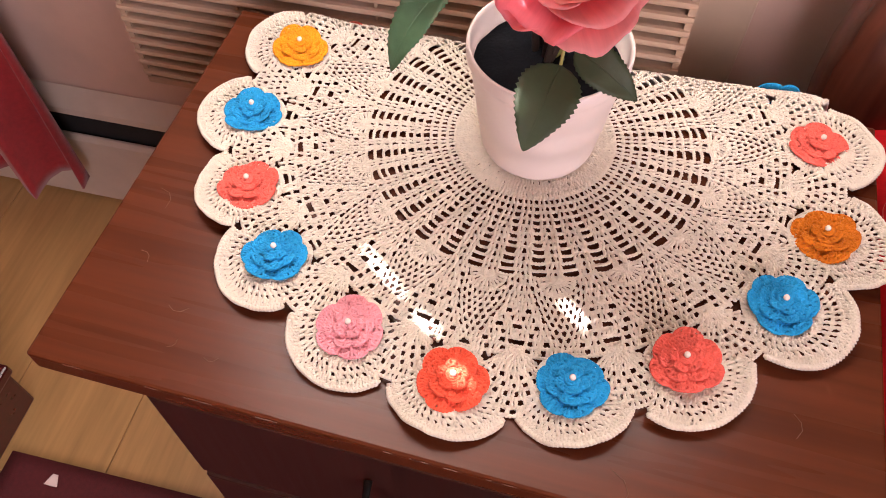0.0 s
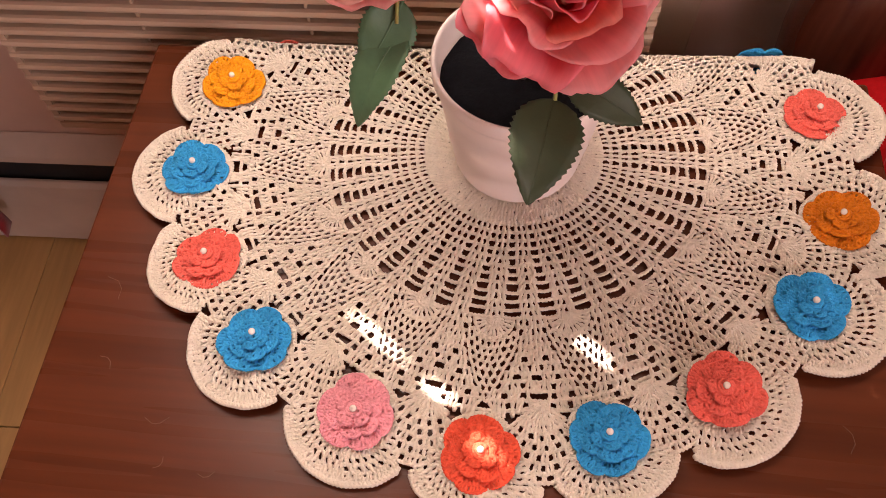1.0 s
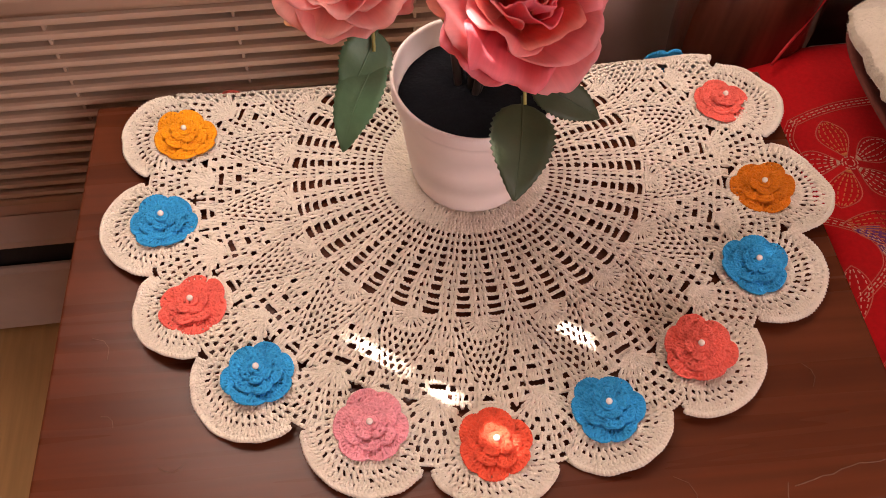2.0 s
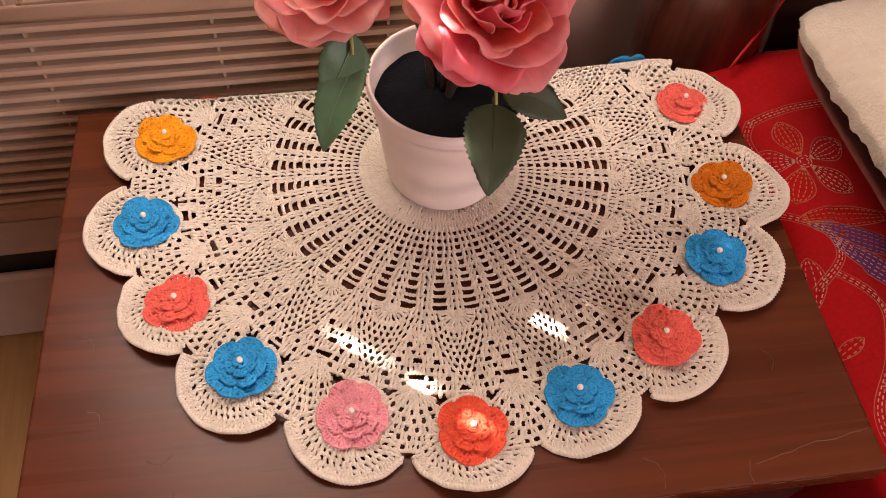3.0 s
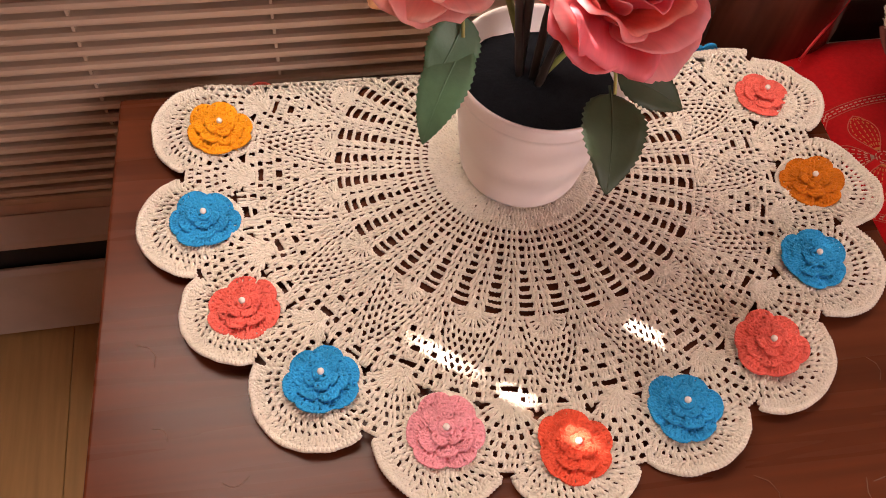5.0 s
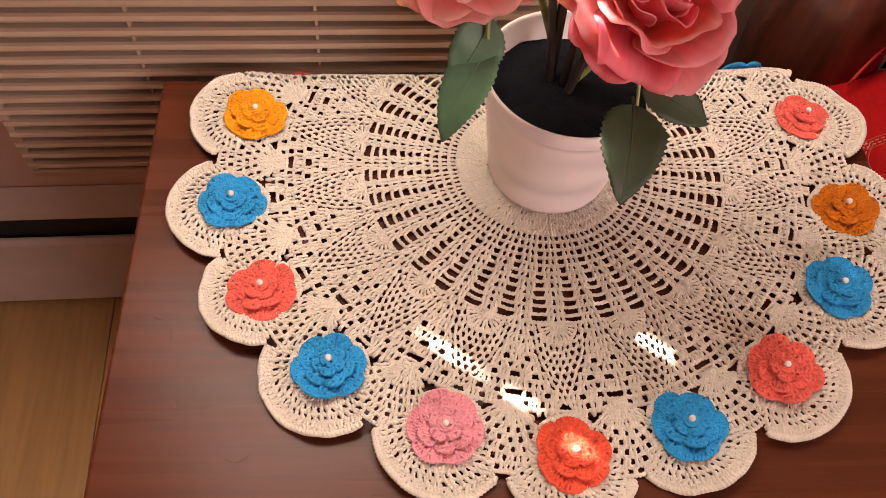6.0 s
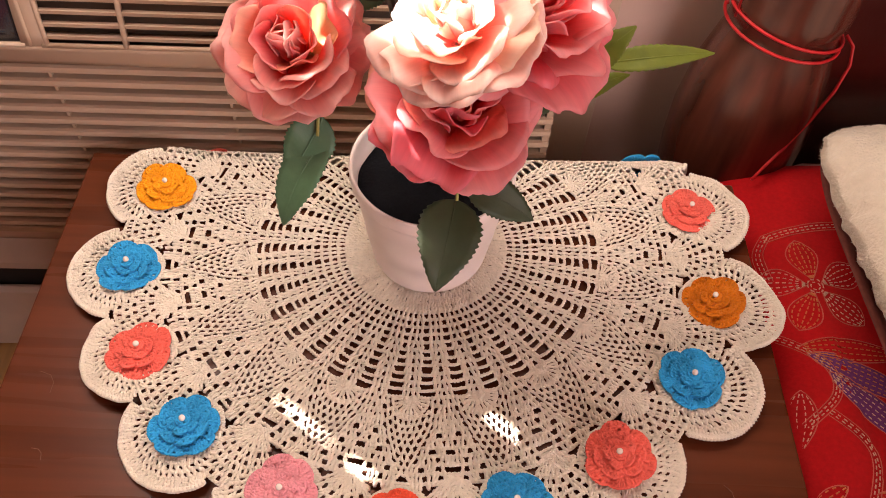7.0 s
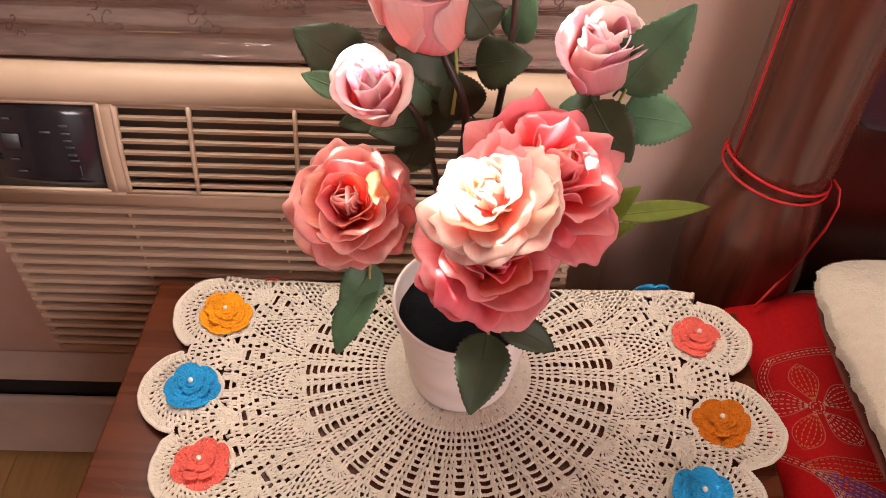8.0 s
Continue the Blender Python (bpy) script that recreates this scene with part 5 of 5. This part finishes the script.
part("hanging_end", Shape().tube([(*p[:2], p[2]) for p in [(PXC + 0.050, PYC - 0.020, 0.696), (0.374, 0.164, 0.690), (0.378, 0.160, 0.672), (0.372, 0.152, 0.648), (0.358, 0.142, 0.620), (0.340, 0.130, 0.597), (0.322, 0.118, 0.580), (0.312, 0.110, 0.572)]], 0.0015, 8), M_CORD, cord)
part("upper_strand", Shape().tube([(PXC - 0.0515, PYC - 0.012, 0.706), (PXC - 0.0525, PYC - 0.012, 0.80), (PXC - 0.0530, PYC - 0.012, 1.00), (PXC - 0.052, PYC - 0.012, 1.24)], 0.0012, 8), M_CORD, cord)

# garment hung from the bed's corner
rows = []
for i in range(40):
    v = i / 39
    z = 0.735 + 0.50 * v
    row = []
    for j in range(25):
        a = math.pi * j / 24
        w = 0.070 * (1 - (1 - min(1, v / 0.13)) ** 2) ** 0.5 + 0.001
        fold = 1 + 0.10 * math.sin(5 * a + 3 * v)
        row.append((0.432 - w * math.cos(a) * fold, 0.202 - 0.55 * w * math.sin(a) * fold, z))
    rows.append(row)
tagged(part("hanging_garment", Shape().sheet(rows, 0.004), M_CLOTH, fix=False), "dark plum cloth garment hung beside the bedpost", "clothing")

# fleece pillow
pillow = thing("pillow", "cream fleece pillow with brown-red backing lying on the bed", "pillow", pose(0.556, -0.126, 0.640, 0, 0, 0))
HX, HY, HT = 0.235, 0.235, 0.062


def pillow_at(u, v, side):
    e = (1 - abs(u) ** 3.2) * (1 - abs(v) ** 3.2)
    h = HT * max(0, e) ** 0.58
    x, y = HX * u * (1 - 0.06 * (1 - abs(v) ** 2)), HY * v * (1 - 0.06 * (1 - abs(u) ** 2))
    rc = 1 - 0.10 * (abs(u) * abs(v)) ** 5
    x, y = x * rc, y * rc
    z = side * h * (1.0 if side > 0 else 0.85)
    if side > 0:
        n = 0.0030 * noise.noise(Vector((x * 55, y * 55, 0))) + 0.0028 * noise.noise(Vector((x * 120, y * 120, 3)))
        z += n + 0.010
        x += 0.003 * noise.noise(Vector((x * 90, y * 90, 9)))
    return (x, y, z)


g = np.linspace(-1, 1, 120)
part("fleece_top", Shape().sheet([[pillow_at(u * 1.0, v, 1) for u in g] for v in g], 0.004), M_FLEECE, pillow, "thick curly cream fleece", fix=False)
g = np.linspace(-1, 1, 40)
part("backing", Shape().sheet([[pillow_at(u * 0.955, v * 0.955, -1) for u in g] for v in g], 0.003), M_BACKING, pillow, "brown-red patterned backing", fix=False)
pile = Shape()
rp = random.Random(77)
for i in range(6400):
    if i < 5800:
        u, v = -1 + 0.012 * rp.random(), rp.uniform(-1, 1)
        if i % 3 == 0:
            u, v = rp.uniform(-1, -0.2), 1 - 0.012 * rp.random()
    else:
        u, v = 1 - 0.05 * rp.random(), rp.uniform(-1, 1)
    p = Vector(pillow_at(u, v, 1))
    d = Vector((u * 0.9 * abs(u) ** 3 + rp.uniform(-0.6, 0.6), v * 0.9 * abs(v) ** 3 + rp.uniform(-0.6, 0.6), 0.55)).normalized() * rp.uniform(0.002, 0.0036)
    pile.tube([tuple(p), tuple(p + d * 0.6 + Vector((0, 0, 0.0005))), tuple(p + d + Vector((rp.uniform(-1, 1), rp.uniform(-1, 1), 0)) * 0.0015)], [0.0007, 0.0005, 0.0002], 4)
tagged(part("fringe", pile, M_FLEECE, pillow, fix=False), kind="stuff")

# ---- beside the table ----
M_CURT = mat("red_curtain_cloth", (0.26, 0.010, 0.014), 0.85, 0.25, 120, 0.3, 500, sheen=0.2)
M_RUG = mat("maroon_mat", (0.085, 0.008, 0.012), 0.8, 0.3, 200, 0.5, 500, 0.001)
M_BOX = mat("maroon_lacquer", (0.060, 0.008, 0.009), 0.3, 0.3, 10, coat=0.3, stretch=(1, 12, 12))
rows = []
for i in range(24):
    z = 0.118 + 2.1 * (i / 23) ** 1.5
    k = 1 - i / 23
    rows.append([(-0.702 - 0.60 * j / 60 + 0.010 * k * math.sin(j), 0.172 + (0.022 + 0.012 * k) * math.sin(j * 0.62) + 0.004 * math.sin(j * 1.7 + i * 0.2), z + 0.006 * math.sin(j * 0.5)) for j in range(61)])
tagged(part("curtain", Shape().sheet(rows, 0.003), M_CURT, fix=False), "dark red curtain hanging in folds beside the heater", "curtain")
chest = thing("low_chest", "low maroon lacquered wooden chest on the floor", "chest", pose(-0.87, -0.30, 0))
part("body", Shape().box((-0.20, -0.24, 0.0), (0.20, 0.17, 0.085)), M_BOX, chest, bevel=0.004)
part("lid", Shape().box((-0.205, -0.245, 0.0855), (0.205, 0.175, 0.105)), M_BOX, chest, bevel=0.004)
mat_ob = Shape()
mat_ob.sheet([[(x, y, 0.006 + 0.0012 * noise.noise(Vector((x * 12, y * 12, 0)))) for x in np.linspace(-0.655, 0.18, 40)] for y in np.linspace(-0.95, -0.212, 36)], 0.008)
tagged(part("floor_mat", mat_ob, M_RUG, fix=False), "dark maroon floor mat beside the table", "mat")
M_BIT = mat("fallen_petal", (0.75, 0.62, 0.60), 0.7, 0.1, 80)
tagged(part("fallen_petal", Shape().sheet([[(-0.576 + 0.010 * u * (1 - 0.6 * v), -0.246 + 0.016 * v, 0.0125 + 0.002 * u * u) for u in (-1, -0.5, 0, 0.5, 1)] for v in np.linspace(0, 1, 6)], 0.0008), M_BIT, fix=False), "pale fallen petal on the maroon mat", "petal")

# floor planks
plank_mesh = {}
rp = random.Random(9)
for i in range(16):
    x0 = -1.85 + i * 0.1905
    y = -2.38 + rp.uniform(-0.9, 0)
    while y < WALL_Y - 0.002:
        y0, y1 = max(y, -2.39), min(y + 1.20, WALL_Y - 0.002)
        y += 1.2015
        if y1 - y0 < 0.05 or x0 > 0.6:
            continue
        key = round(y1 - y0, 3)
        if key not in plank_mesh:
            plank_mesh[key] = fix_normals(Shape().box((0, 0, -0.0118), (0.1895, key, 0.0)).mesh("plank", M_FLOOR, False), 0.0008, 1)
        part("plank", plank_mesh[key], None, floor, m=pose(x0, y0, 0))
